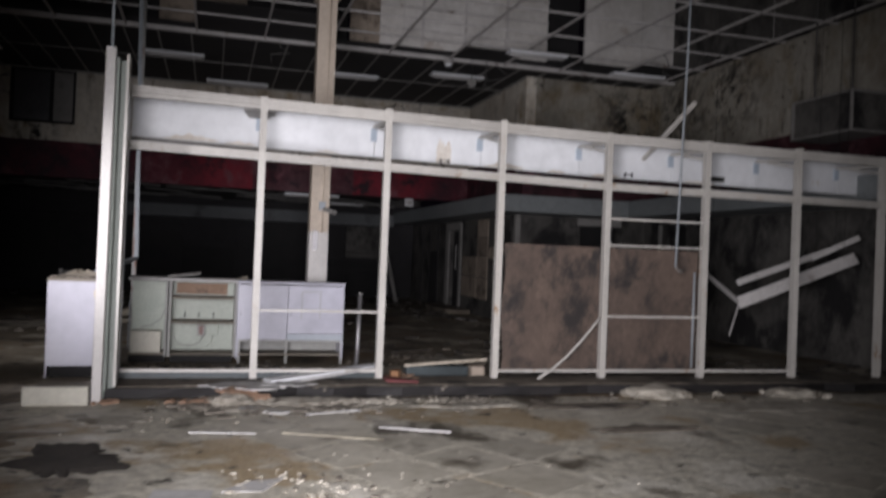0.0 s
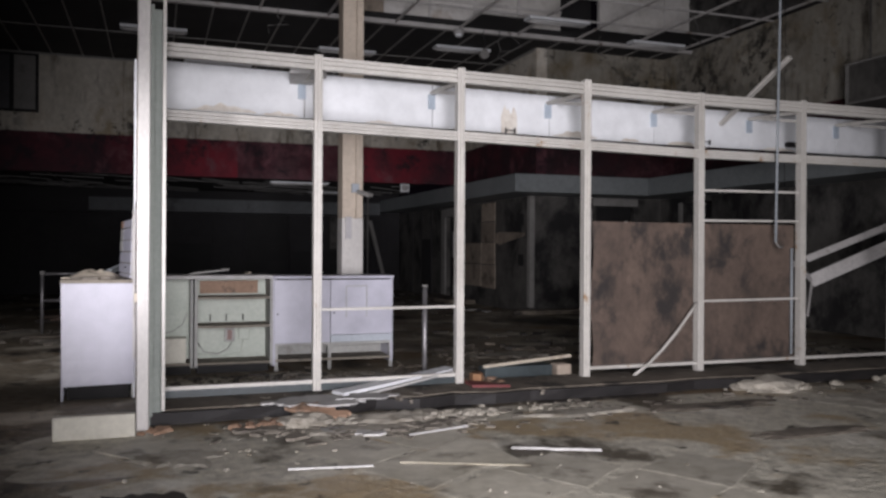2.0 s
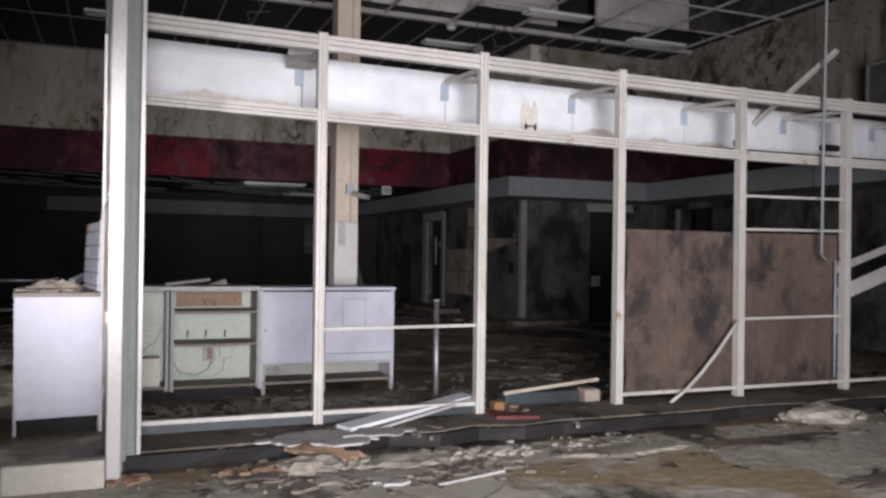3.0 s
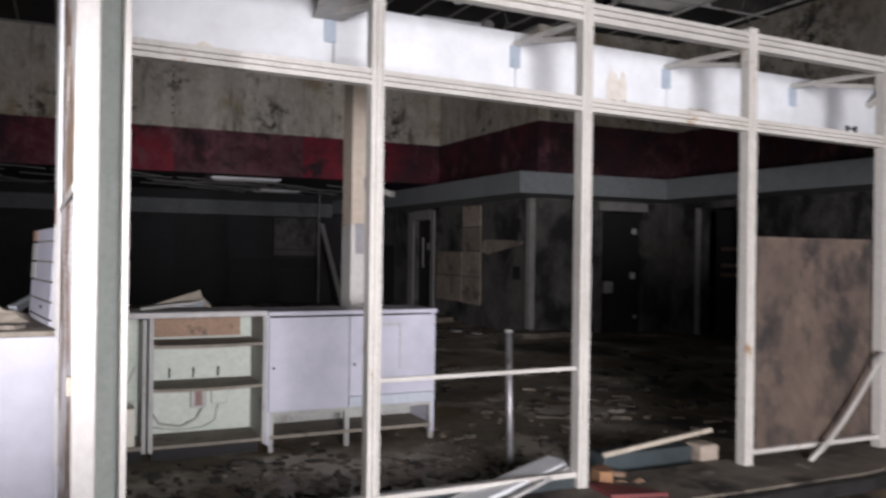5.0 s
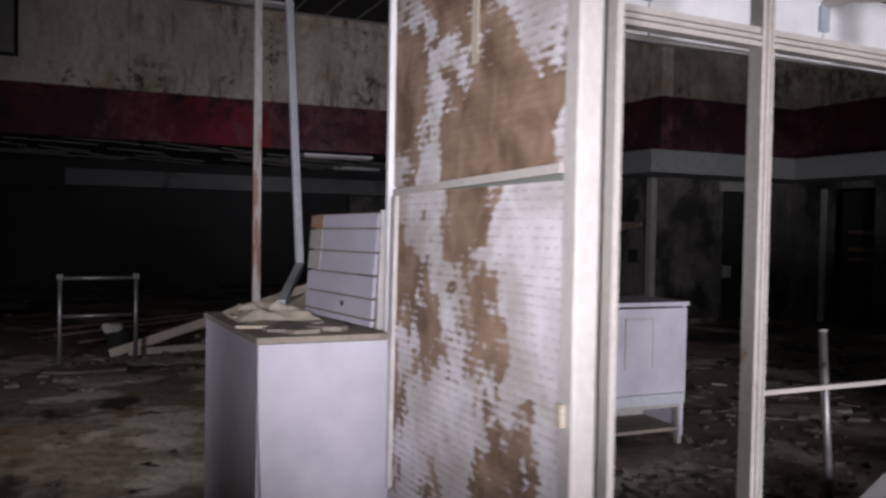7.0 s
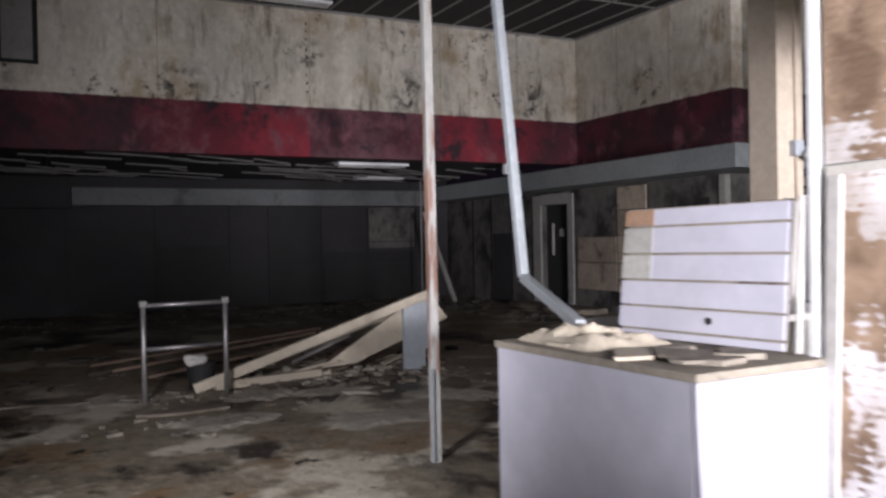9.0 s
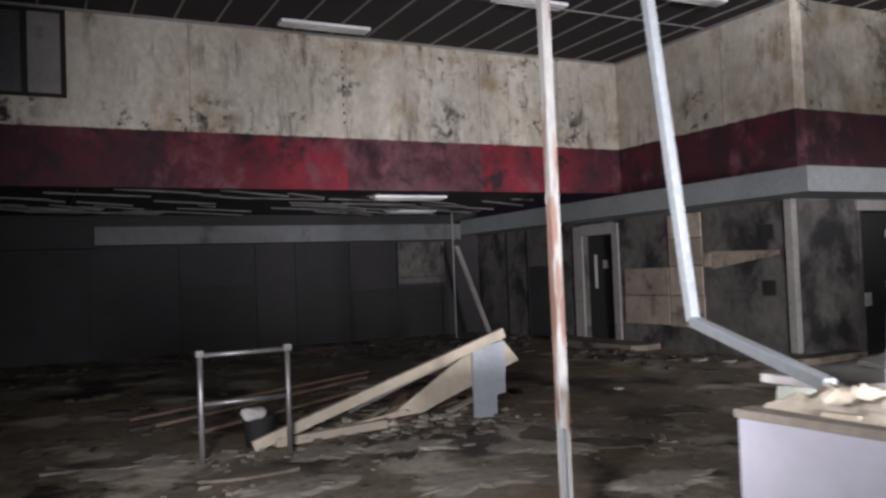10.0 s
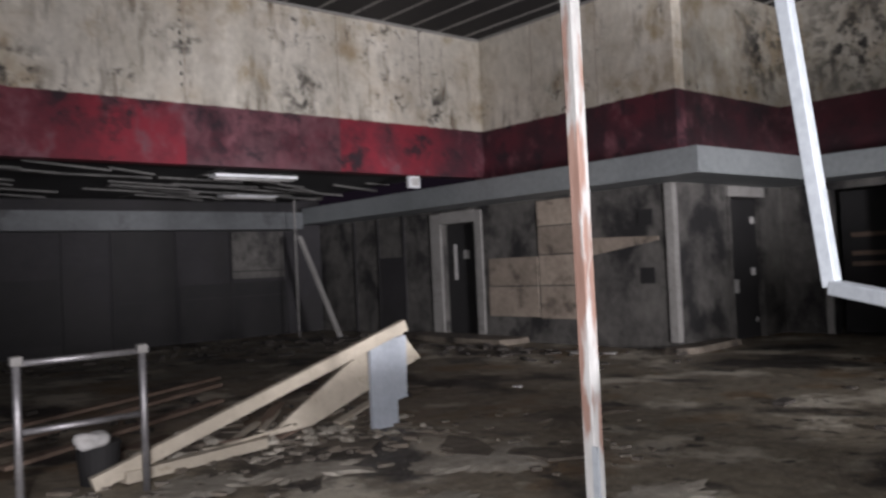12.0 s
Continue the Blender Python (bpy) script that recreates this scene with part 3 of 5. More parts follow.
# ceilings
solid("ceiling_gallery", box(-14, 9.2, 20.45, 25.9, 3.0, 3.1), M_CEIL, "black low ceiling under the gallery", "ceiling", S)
solid("ceiling_atrium", box(-14, 13.15, 15.1, 20.21, 5.5, 5.6), M_CEIL, "high atrium ceiling, coloured near black for lack of light", "ceiling", S)
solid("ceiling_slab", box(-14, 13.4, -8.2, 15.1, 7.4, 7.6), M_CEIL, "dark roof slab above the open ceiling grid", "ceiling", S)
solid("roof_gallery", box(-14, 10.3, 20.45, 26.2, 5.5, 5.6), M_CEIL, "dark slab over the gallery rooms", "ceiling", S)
solid("wall_gallery_rear", box(-14, 10.3, 26.2, 26.4, 3.1, 5.5), M_LOWER, "dark plain wall of the gallery rooms", "wall", S)
solid("wall_plenum_east", box(13.15, 13.4, -8.2, 15.3, 5.5, 7.4), M_LOWER, "dark wall above the ceiling grid", "wall", S)


# ---- storefront ----
POSTS = [3.972, 5.287, 6.598, 7.915, 9.225, 10.53, 11.83]


def sag(x, z_left, fall):
    """Height along the sagging front: it drops from the partition to the fourth post and runs level from there."""
    return z_left - fall * (min(x, 7.95) - 2.735)


def rail(profile, a, b, z_left, fall):
    """A ridged rail between two posts; profile gives depth and height above its underside."""
    bm = run([(7.83 + d, h) for d, h in profile], "x", a, b)
    za, zb = sag(a, z_left, fall), sag(b, z_left, fall)
    for v in bm.verts:
        v.co.z += za + (zb - za) * (v.co.x - a) / (b - a)
    return bm


MID_PROFILE = [(0, 0), (0, 0.018), (0.025, 0.02), (0.025, 0.029), (0, 0.031), (0, 0.047), (0.03, 0.049), (0.03, 0.058), (0.01, 0.06), (0.01, 0.086), (0.07, 0.086), (0.07, 0)]
TOP_PROFILE = [(0, 0), (0, 0.030), (0.03, 0.032), (0.03, 0.044), (0, 0.046), (0, 0.070), (0.03, 0.072), (0.03, 0.084), (0.005, 0.086), (0.005, 0.112), (0.07, 0.112), (0.07, 0)]


def storefront():
    front = thing("storefront_frame", (8.0, 7.87, 0.09), "derelict cream aluminium storefront frame with its glass gone", "storefront")
    w = 0.035
    for i, x in enumerate(POSTS):
        top = sag(x, 3.02, 0.0145) + 0.008 * (i % 3)
        bm = run([(x - w, 7.825), (x - 0.024, 7.825), (x - 0.022, 7.835), (x - 0.007, 7.835), (x - 0.005, 7.822), (x + 0.005, 7.822), (x + 0.007, 7.835),
                  (x + 0.022, 7.835), (x + 0.024, 7.825), (x + w, 7.825), (x + w, 7.905), (x - w, 7.905)], "z", 0.09, top)
        part("post", bm, M_ALU if i % 2 else M_ALU_R, front)
    xs = [2.63, *POSTS, 13.1]
    for i, (a, b) in enumerate(zip(xs, xs[1:])):
        a, b = a + (w if i else 0), b - w
        part("mid_rail", rail(MID_PROFILE, a, b, 2.368, 0.0172), M_ALU_R, front)
        part("top_rail", rail(TOP_PROFILE, a, b, 2.888, 0.0125), M_ALU, front)
        if i in (0, 1, 3, 4, 5):
            part("base_rail", box(a, b, 7.845, 7.895, 0.165, 0.195), M_ALU_R, front)
    part("base_panel", box(2.64, 3.935, 7.86, 7.885, 0.09, 0.163), M_TEAL, front, "dark base panel")
    part("base_panel", box(4.01, 5.25, 7.86, 7.885, 0.09, 0.163), M_TEAL, front, "dark base panel")
    part("lower_bar", beam(bmesh.new(), (4.008, 7.87, 0.80), (5.251, 7.87, 0.805), 0.024, 0.022), M_ALU, front)
    for z in (0.81, 1.64, 1.95):
        part("ladder_bar", beam(bmesh.new(), (7.951, 7.87, z), (9.189, 7.87, z + 0.01), 0.024, 0.022), M_ALU, front)
    # arms from the post heads back to the signboard, each with a clip
    for x in POSTS:
        z = sag(x, 2.93, 0.0125)
        arm = part("bracket_arm", beam(bmesh.new(), (x, 7.905, z - 0.03), (x, 8.70, z + 0.01), 0.035, 0.035), M_ALU, front)
        part("bracket_strut", beam(bmesh.new(), (x, 7.905, z - 0.13), (x, 8.45, z - 0.02), 0.03, 0.03), M_ALU, front)
        part("clip", box(x - 0.035, x + 0.035, 8.675, 8.70, z - 0.15, z), M_BLUECLIP, arm, "pale blue metal clip")
    return front


storefront()


def signboard():
    board = thing("signboard", (7.9, 8.72, 2.52), "long white signboard strip with rust-stained lower edge behind the storefront", "signboard")
    xs = [2.62, 4.0, 5.30, 6.62, 7.93, 9.25, 10.55, 11.85, 13.1]
    for a, b in zip(xs, xs[1:]):
        z0, z1 = sag(a, 2.60, 0.0145), sag(b, 2.60, 0.0145)
        bm = box(a + 0.004, b - 0.004, 8.70, 8.73, 0.0, 0.435, bevel=0.003)
        for v in bm.verts:
            v.co.z += z0 + (z1 - z0) * (v.co.x - a) / (b - a)
        part("panel", bm, M_FASCIA, board)
    rnd = random.Random(12)
    for x0, x1, h_, top in ((6.06, 6.24, 0.36, 1), (2.95, 3.55, 0.09, 0), (3.6, 3.95, 0.05, 0), (6.66, 7.2, 0.09, 0), (7.5, 7.75, 0.05, 0), (8.1, 8.5, 0.06, 0), (9.4, 9.9, 0.05, 0), (4.6, 4.9, 0.04, 0)):
        n_ = 9
        bm = bmesh.new()
        pts = [(x0 + (x1 - x0) * i / n_, 2.523) for i in range(n_ + 1)] + [(x1 - (x1 - x0) * i / n_, 2.523 + h_ * (math.sin(math.pi * (i + 1.4) / (n_ + 2.8)) ** 0.5 * rnd.uniform(0.55, 1.0) if top else math.sin(math.pi * (i + 0.3) / (n_ + 0.6)) * rnd.uniform(0.5, 1.0))) for i in range(n_ + 1)]
        slab(bm, pts, 0.0, 0.003)
        bm.transform(Matrix.Translation((0, 8.6985, sag(x0, 2.08, 0.0145) - 2.0)) @ Matrix.Rotation(radians(90), 4, "X"))
        part("rust_stain", bm, M_STAIN, board, "brown water stain")
    part("backing_rail", box(2.62, 13.1, 8.735, 8.79, 2.56, 2.62), M_TRIM, board)
    return board


signboard()


def upright(bm, plan, z0, z1):
    """An upright sheet or bar with the given outline on plan."""
    lo, hi = [bm.verts.new((x, y, z0)) for x, y in plan], [bm.verts.new((x, y, z1)) for x, y in plan]
    bm.faces.new(lo[::-1]), bm.faces.new(hi)
    for i in range(len(lo)):
        j = (i + 1) % len(lo)
        bm.faces.new((lo[i], lo[j], hi[j], hi[i]))
    bmesh.ops.recalc_face_normals(bm, faces=bm.faces)
    return bm


def partition():
    p = thing("partition_wall", (2.57, 7.85, 0), "peeled partition with brown glue patches, white end post and cream edging fin", "partition")
    part("core", upright(bmesh.new(), [(2.552, 7.23), (2.625, 7.23), (2.60, 8.56), (2.509, 8.56)], 0.02, 3.0), M_GREEN, p)
    part("lower_panel", upright(bmesh.new(), [(2.534, 7.205), (2.551, 7.205), (2.508, 8.54), (2.489, 8.54)], 0.04, 1.672), M_PEEL, p, "white board with dotted glue lines and brown patches")
    part("upper_panel", upright(bmesh.new(), [(2.534, 7.205), (2.551, 7.205), (2.508, 8.54), (2.489, 8.54)], 1.70, 2.99), M_PEELB, p, "brown peeled board with white paper shreds")
    part("joint_strip", beam(bmesh.new(), (2.53, 7.215, 1.71), (2.485, 8.53, 1.676), 0.012, 0.03), M_ALU, p)
    part("front_post", box(2.528, 2.614, 7.125, 7.203, 0.0, 3.2, bevel=0.008), M_POST, p, "white painted end post")
    part("lining", box(2.6155, 2.699, 7.34, 7.365, 0.09, 3.12), M_GREEN, p, "grey-green recess behind the end post")
    part("lining", box(2.6155, 2.640, 7.205, 7.338, 0.09, 3.12), M_GREEN, p, "grey-green recess behind the end post")
    part("edge_fin", box(2.70, 2.725, 7.18, 7.365, 0.13, 3.15, bevel=0.003), M_ALU, p, "thin cream metal edge")
    part("tape_strip", upright(bmesh.new(), [(2.510, 7.76), (2.513, 7.76), (2.5115, 7.81), (2.5085, 7.81)], 2.12, 2.36), M_TIMBER, p, "yellowed strip of tape")
    part("stopper", box(2.512, 2.530, 7.16, 7.20, 0.93, 1.0, bevel=0.004), M_TIMBER, p, "small wooden stopper")
    part("rear_edge", box(2.47, 2.62, 8.562, 8.59, 0.0, 3.0), M_FASCIA, p)
    part("torn_strip", beam(bmesh.new(), (2.478, 8.53, 0.35), (2.476, 8.49, 1.66), 0.02, 0.05), M_SHEET, p)
    part("hanger_rod", tube(bmesh.new(), [(2.575, 7.165, 3.2), (2.565, 7.17, 4.2), (2.57, 7.2, 5.45)], 0.012, 8), M_PIPE, p, "thin rod up to the ceiling grid")
    return p


partition()
solid("skirting_block", box(1.995, 2.527, 6.965, 7.045, 0.0, 0.165, bevel=0.01), M_CARTON, "dirty white skirting block at the partition foot", "skirting", S)

# low kerb that carries the storefront, broken along its edge
bm = bmesh.new()
rnd = random.Random(4)
edge = [(2.62 + i * 0.35, 7.30 + 0.10 * noise.noise((i * 0.9, 1, 2)) + 0.12 * (i / 30)) for i in range(31)]
slab(bm, edge + [(13.1, 8.02), (2.62, 8.02)], 0.0, 0.09, 0.015, 3)
solid("kerb", bm, M_KERB, "broken black kerb under the storefront", "kerb", S)


bm = bmesh.new()
slab(bm, [(x, y + 0.07 + 0.05 * noise.noise((x * 3, 5, 1))) for x, y in edge] + [(13.1, 8.01), (2.63, 8.01)], 0.085, 0.102, 0.012, 9)
solid("kerb_silt", bm, M_SILT, "brown silt crust over the kerb", "silt", S)


def hardboard(x0, x1, lean):
    bm = bmesh.new()
    n = 8
    front, back = [], []
    for i in range(n + 1):
        z = 0.18 + (1.61 - 0.18) * i / n
        bow = lean * math.sin(i / n * math.pi)
        for dst, y in ((front, 7.925), (back, 7.937)):
            dst.append((bm.verts.new((x0 + 0.02 * math.sin(i * 1.3) * (1 if lean else 0), y + bow - (0.075 if lean else 0), z)), bm.verts.new((x1, y + bow * 0.4, z))))
    for i in range(n):
        for a, flip in ((front, False), (back, True)):
            q = (a[i][0], a[i][1], a[i + 1][1], a[i + 1][0])
            bm.faces.new(q[::-1] if flip else q)
        for k in (0, 1):
            bm.faces.new((front[i][k], back[i][k], back[i + 1][k], front[i + 1][k]))
    for i in (0, n):
        bm.faces.new((front[i][0], front[i][1], back[i][1], back[i][0]))
    bmesh.ops.recalc_face_normals(bm, faces=bm.faces)
    return bm


solid("hardboard_sheet", hardboard(6.672, 7.905, 0.02), M_BOARD, "scorched brown hardboard sheet standing behind the storefront", "board", group="hardboard sheets")
solid("hardboard_sheet", hardboard(7.915, 9.185, 0.0), M_BOARD, "scorched brown hardboard sheet standing behind the storefront", "board", group="hardboard sheets")

# ---- column ----
col = thing("column", (5.0, 10.95, 0), "tan square column, white below, with conduit and small lamp", "column", move=(-0.05, -0.09, 0))
part("shaft", box(4.87, 5.13, 10.82, 11.08, 1.71, 5.0, bevel=0.008), M_COL, col)
part("lower_shaft", box(4.867, 5.133, 10.817, 11.083, 0, 1.708, bevel=0.008), M_POST, col, "white painted foot of the column")
part("head", box(4.92, 5.10, 10.87, 11.05, 5.05, 7.4), M_DARK, col, "dark steel head above the shaft")
part("cap", box(4.83, 5.17, 10.78, 11.12, 5.0, 5.05, bevel=0.006), M_COL, col)
part("conduit", tube(bmesh.new(), [(5.04, 10.805, 1.7), (5.04, 10.805, 3.4), (5.04, 10.805, 5.1)], 0.011), M_COL, col)
part("junction_box", box(4.98, 5.07, 10.76, 10.82, 2.02, 2.13, bevel=0.005), M_BLUEGREY, col, "grey junction box")
part("spotlight", beam(bmesh.new(), (5.06, 10.76, 2.03), (5.18, 10.62, 1.98), 0.09, 0.05, bevel=0.006), M_TRIM, col, "small dead spotlight")
part("wire_box", box(4.91, 4.98, 10.79, 10.82, 1.45, 1.72), M_CHROME, col, "bare metal wiring plate")

# ---- cabinets ----
CABINETS = (-0.05, -0.055, 0)


def open_shelf_unit():
    u = thing("shelf_cabinet", (3.5, 9.98, 0), "doorless pale green shelf cabinet with wires inside", "cabinet", "shop cabinets", move=CABINETS)
    for x in (3.09, 3.865):
        part("side", box(x, x + 0.03, 9.75, 10.2, 0.08, 1.0), M_EDGE, u)
    part("back", box(3.12, 3.865, 10.17, 10.19, 0.09, 0.99), M_SAGE, u, "pale green back with screw holes")
    part("back_strip", box(3.16, 3.78, 10.15, 10.168, 0.83, 0.97), M_OCHRE, u, "ochre stained strip")
    for z in (0.10, 0.49, 0.79):
        bm = bmesh.new()
        pts = [(3.12 + 0.745 * i / 8, 9.77 - (0.05 * math.sin(i / 8 * math.pi) if z > 0.2 else 0)) for i in range(9)]
        slab(bm, pts + [(3.865, 10.17), (3.12, 10.17)], z, z + 0.022)
        part("shelf", bm, M_DUST, u)
    part("plinth", box(3.12, 3.86, 9.86, 10.15, 0.0, 0.08), M_DARK, u)
    for x in (3.27, 3.44, 3.62):
        part("hook", beam(bmesh.new(), (x, 10.155, 0.53), (x, 10.145, 0.60), 0.012, 0.012), M_DARK, u)
    s = part("socket", box(3.42, 3.53, 10.12, 10.17, 0.30, 0.45, bevel=0.006), M_EDGE, u, "grey socket box")
    part("socket_mark", box(3.45, 3.50, 10.115, 10.12, 0.32, 0.43), M_SIGNRED, s, "red inset")
    part("switch", box(3.57, 3.69, 10.13, 10.17, 0.32, 0.46, bevel=0.01), M_SAGE, u)
    part("cable", tube(bmesh.new(), [(3.5, 10.13, 0.30), (3.46, 10.12, 0.22), (3.35, 10.12, 0.17), (3.2, 10.12, 0.20), (3.14, 10.13, 0.3)], 0.007, 8), M_EDGE, u)
    part("cable", tube(bmesh.new(), [(3.62, 10.13, 0.32), (3.6, 10.12, 0.2), (3.5, 10.12, 0.15), (3.3, 10.12, 0.14), (3.15, 10.12, 0.18)], 0.006, 8), M_SAGE, u)
    return u


open_shelf_unit()


def white_unit():
    u = thing("white_cabinet", (4.56, 9.98, 0), "white two-door cabinet with an open slot below, on legs", "cabinet", "shop cabinets", move=CABINETS)
    part("top", box(3.90, 5.24, 9.74, 10.25, 1.0, 1.03, bevel=0.005), M_WHITE, u)
    part("left_side", box(3.90, 3.925, 9.78, 10.22, 0.06, 1.0), M_WHITE, u)
    part("right_side", box(5.21, 5.235, 9.78, 10.22, 0.06, 1.0), M_WHITE, u)
    part("back", box(3.93, 5.21, 10.2, 10.22, 0.1, 1.0), M_EDGE, u)
    part("floor_board", box(3.925, 5.21, 9.78, 10.2, 0.10, 0.125), M_DUST, u)
    part("rail", box(3.925, 5.21, 9.78, 9.81, 0.27, 0.295), M_EDGE, u)
    d = part("door", box(3.91, 4.515, 9.755, 9.778, 0.30, 0.985, bevel=0.003), M_WHITE, u)
    part("lock", tube(bmesh.new(), [(3.945, 9.757, 0.62), (3.945, 9.747, 0.62)], 0.009), M_DARK, d)
    d = part("door", box(4.522, 5.23, 9.755, 9.778, 0.38, 0.985, bevel=0.003), M_WHITE, u)
    part("lock", tube(bmesh.new(), [(4.56, 9.757, 0.62), (4.56, 9.747, 0.62)], 0.009), M_DARK, d)
    part("scratched_patch", box(4.70, 4.92, 9.750, 9.754, 0.58, 0.91), M_WHITE, d, "scuffed square where a notice hung")
    for bar in ((4.69, 4.70, 0.57, 0.92), (4.92, 4.93, 0.57, 0.92), (4.69, 4.93, 0.91, 0.92)):
        part("tape_edge", box(bar[0], bar[1], 9.748, 9.7535, bar[2], bar[3]), M_EDGE, d)
    part("lower_strip", box(4.522, 5.23, 9.76, 9.776, 0.30, 0.375), M_BLUEGREY, u, "pale grey-blue strip below the door")
    for x in (3.92, 4.50, 5.20):
        part("leg", box(x, x + 0.035, 9.79, 9.83, 0.0, 0.30), M_EDGE, u)
    return u


white_unit()
u = thing("end_cabinet", (2.96, 9.98, 0), "pale green open end of the shop counter", "cabinet", "shop cabinets", move=CABINETS)
part("back", box(2.64, 3.07, 10.15, 10.17, 0.08, 0.99), M_SAGE, u)
part("side", box(3.05, 3.075, 9.76, 10.15, 0.08, 0.99), M_EDGE, u)
part("floor_board", box(2.64, 3.05, 9.78, 10.15, 0.10, 0.125), M_DUST, u)
part("plinth", box(2.64, 3.06, 9.86, 10.12, 0.0, 0.10), M_DARK, u)
part("cable", tube(bmesh.new(), [(3.03, 10.14, 0.62), (2.98, 10.13, 0.50), (2.88, 10.13, 0.43), (2.75, 10.14, 0.40)], 0.006, 8), M_EDGE, u)
solid("worktop", box(2.62, 3.895, 9.74, 10.24, 1.0, 1.04, bevel=0.008), M_SHEET, "dusty grey-white worktop over the shelf cabinets", "worktop", move=CABINETS)
solid("box", box(2.66, 3.01, 9.80, 9.98, 0.125, 0.385, bevel=0.006), M_CARTON, "cream cardboard box inside the counter end", "box", move=CABINETS)
bm = slab(bmesh.new(), [(3.05, 9.95), (3.45, 9.9), (3.4, 10.1), (3.1, 10.12)], 1.04, 1.06)
bm.verts.ensure_lookup_table()
for v in bm.verts:
    v.co.z += 0.12 * max(0, (v.co.x - 3.05)) 
solid("board_scrap", bm, M_TRIM, "tilted grey board scrap on the worktop", "scrap", move=CABINETS)


def near_counter():
    c = thing("counter", (2.16, 9.05, 0), "white laminate counter block with a debris-covered top", "counter")
    # the front sheet has come loose at its lower corner and bows forward
    bm = bmesh.new()
    rows = []
    for k in range(9):
        z = 0.13 + 0.885 * k / 8
        loose = (1 - k / 8) ** 2
        rows.append([[bm.verts.new((1.888 + 0.03 * loose + (2.478 - 1.888 - 0.03 * loose) * u, 8.53 + d - 0.05 * loose * (1 - u) ** 2, z)) for u in (0, 0.25, 0.5, 0.75, 1)] for d in (0, 0.02)])
    for a, b in zip(rows, rows[1:]):
        for d in (0, 1):
            for u in range(4):
                bm.faces.new((a[d][u], a[d][u + 1], b[d][u + 1], b[d][u]))
        for u in (0, 4):
            bm.faces.new((a[0][u], a[1][u], b[1][u], b[0][u]))
    for a in (rows[0], rows[-1]):
        for u in range(4):
            bm.faces.new((a[0][u], a[0][u + 1], a[1][u + 1], a[1][u]))
    bmesh.ops.recalc_face_normals(bm, faces=bm.faces)
    part("front", bm, M_WHITE, c, "white sheet loose at its lower corner")
    part("side", upright(bmesh.new(), [(1.89, 8.552), (1.912, 8.552), (1.846, 9.60), (1.824, 9.60)], 0.0, 1.015), M_WHITE, c)
    part("back", box(1.85, 2.465, 9.58, 9.60, 0.0, 1.015), M_EDGE, c)
    part("far_side", box(2.455, 2.475, 8.58, 9.575, 0.0, 1.015), M_EDGE, c)
    part("plinth", box(1.93, 2.44, 8.60, 8.62, 0.0, 0.13), M_DARK, c)
    part("top", upright(bmesh.new(), [(1.882, 8.525), (2.482, 8.53), (2.482, 9.61), (1.815, 9.61)], 1.018, 1.045), M_DUST, c, "dirty brown top")
    return c


near_counter()


def crumpled_heap(x0, x1, y0, y1, z, peak, seed):
    """A low heap of crumpled board and dust with creases, thinning out to its rim."""
    bm = bmesh.new()
    n = 22
    grid = []
    for i in range(n + 1):
        row = []
        for j in range(n + 1):
            u, v = i / n * 2 - 1, j / n * 2 - 1
            x, y = x0 + (x1 - x0) * i / n, y0 + (y1 - y0) * j / n
            rim = max(0.0, 1 - max(abs(u), abs(v)) ** 3)
            crease = 1 - abs(noise.noise((x * 7 + seed, y * 5, 2))) * 1.6
            row.append(bm.verts.new((x, y, z + rim * peak * max(0.0, 0.25 + 0.75 * crease + 0.5 * noise.noise((x * 14, y * 14, seed))))))
        grid.append(row)
    for a, b in zip(grid, grid[1:]):
        for j in range(n):
            bm.faces.new((a[j], b[j], b[j + 1], a[j + 1]))
    rim_edges = [e for e in bm.edges if e.is_boundary]
    ext = bmesh.ops.extrude_edge_only(bm, edges=rim_edges)
    for v in ext["geom"]:
        if isinstance(v, bmesh.types.BMVert):
            v.co.z = z
    bmesh.ops.recalc_face_normals(bm, faces=bm.faces)
    return bm


solid("crumpled_board", crumpled_heap(1.90, 2.33, 9.10, 9.585, 1.0455, 0.065, 3), M_TIMBER, "crumpled tan board under dust on the counter top", "board")
for i, (x, y, r, h, s) in enumerate([(2.06, 8.95, 0.13, 0.012, 1.6), (2.12, 8.75, 0.15, 0.018, 1.3), (1.98, 9.3, 0.11, 0.014, 1.5), (2.25, 8.7, 0.09, 0.02, 1.2), (2.1, 9.38, 0.09, 0.016, 1.8), (2.0, 8.68, 0.05, 0.012, 1.4)]):
    bm = chip(40 + i, x, y, r, h, 8, i * 1.1, s)
    bm.transform(Matrix.Translation((0, 0, 1.045 + 0.0015 * i)))
    solid("flake", bm, M_TIMBER if i % 2 == 0 else M_PLASTER, "cream plywood flake lying on the counter top", "debris", group="flakes on the counter")


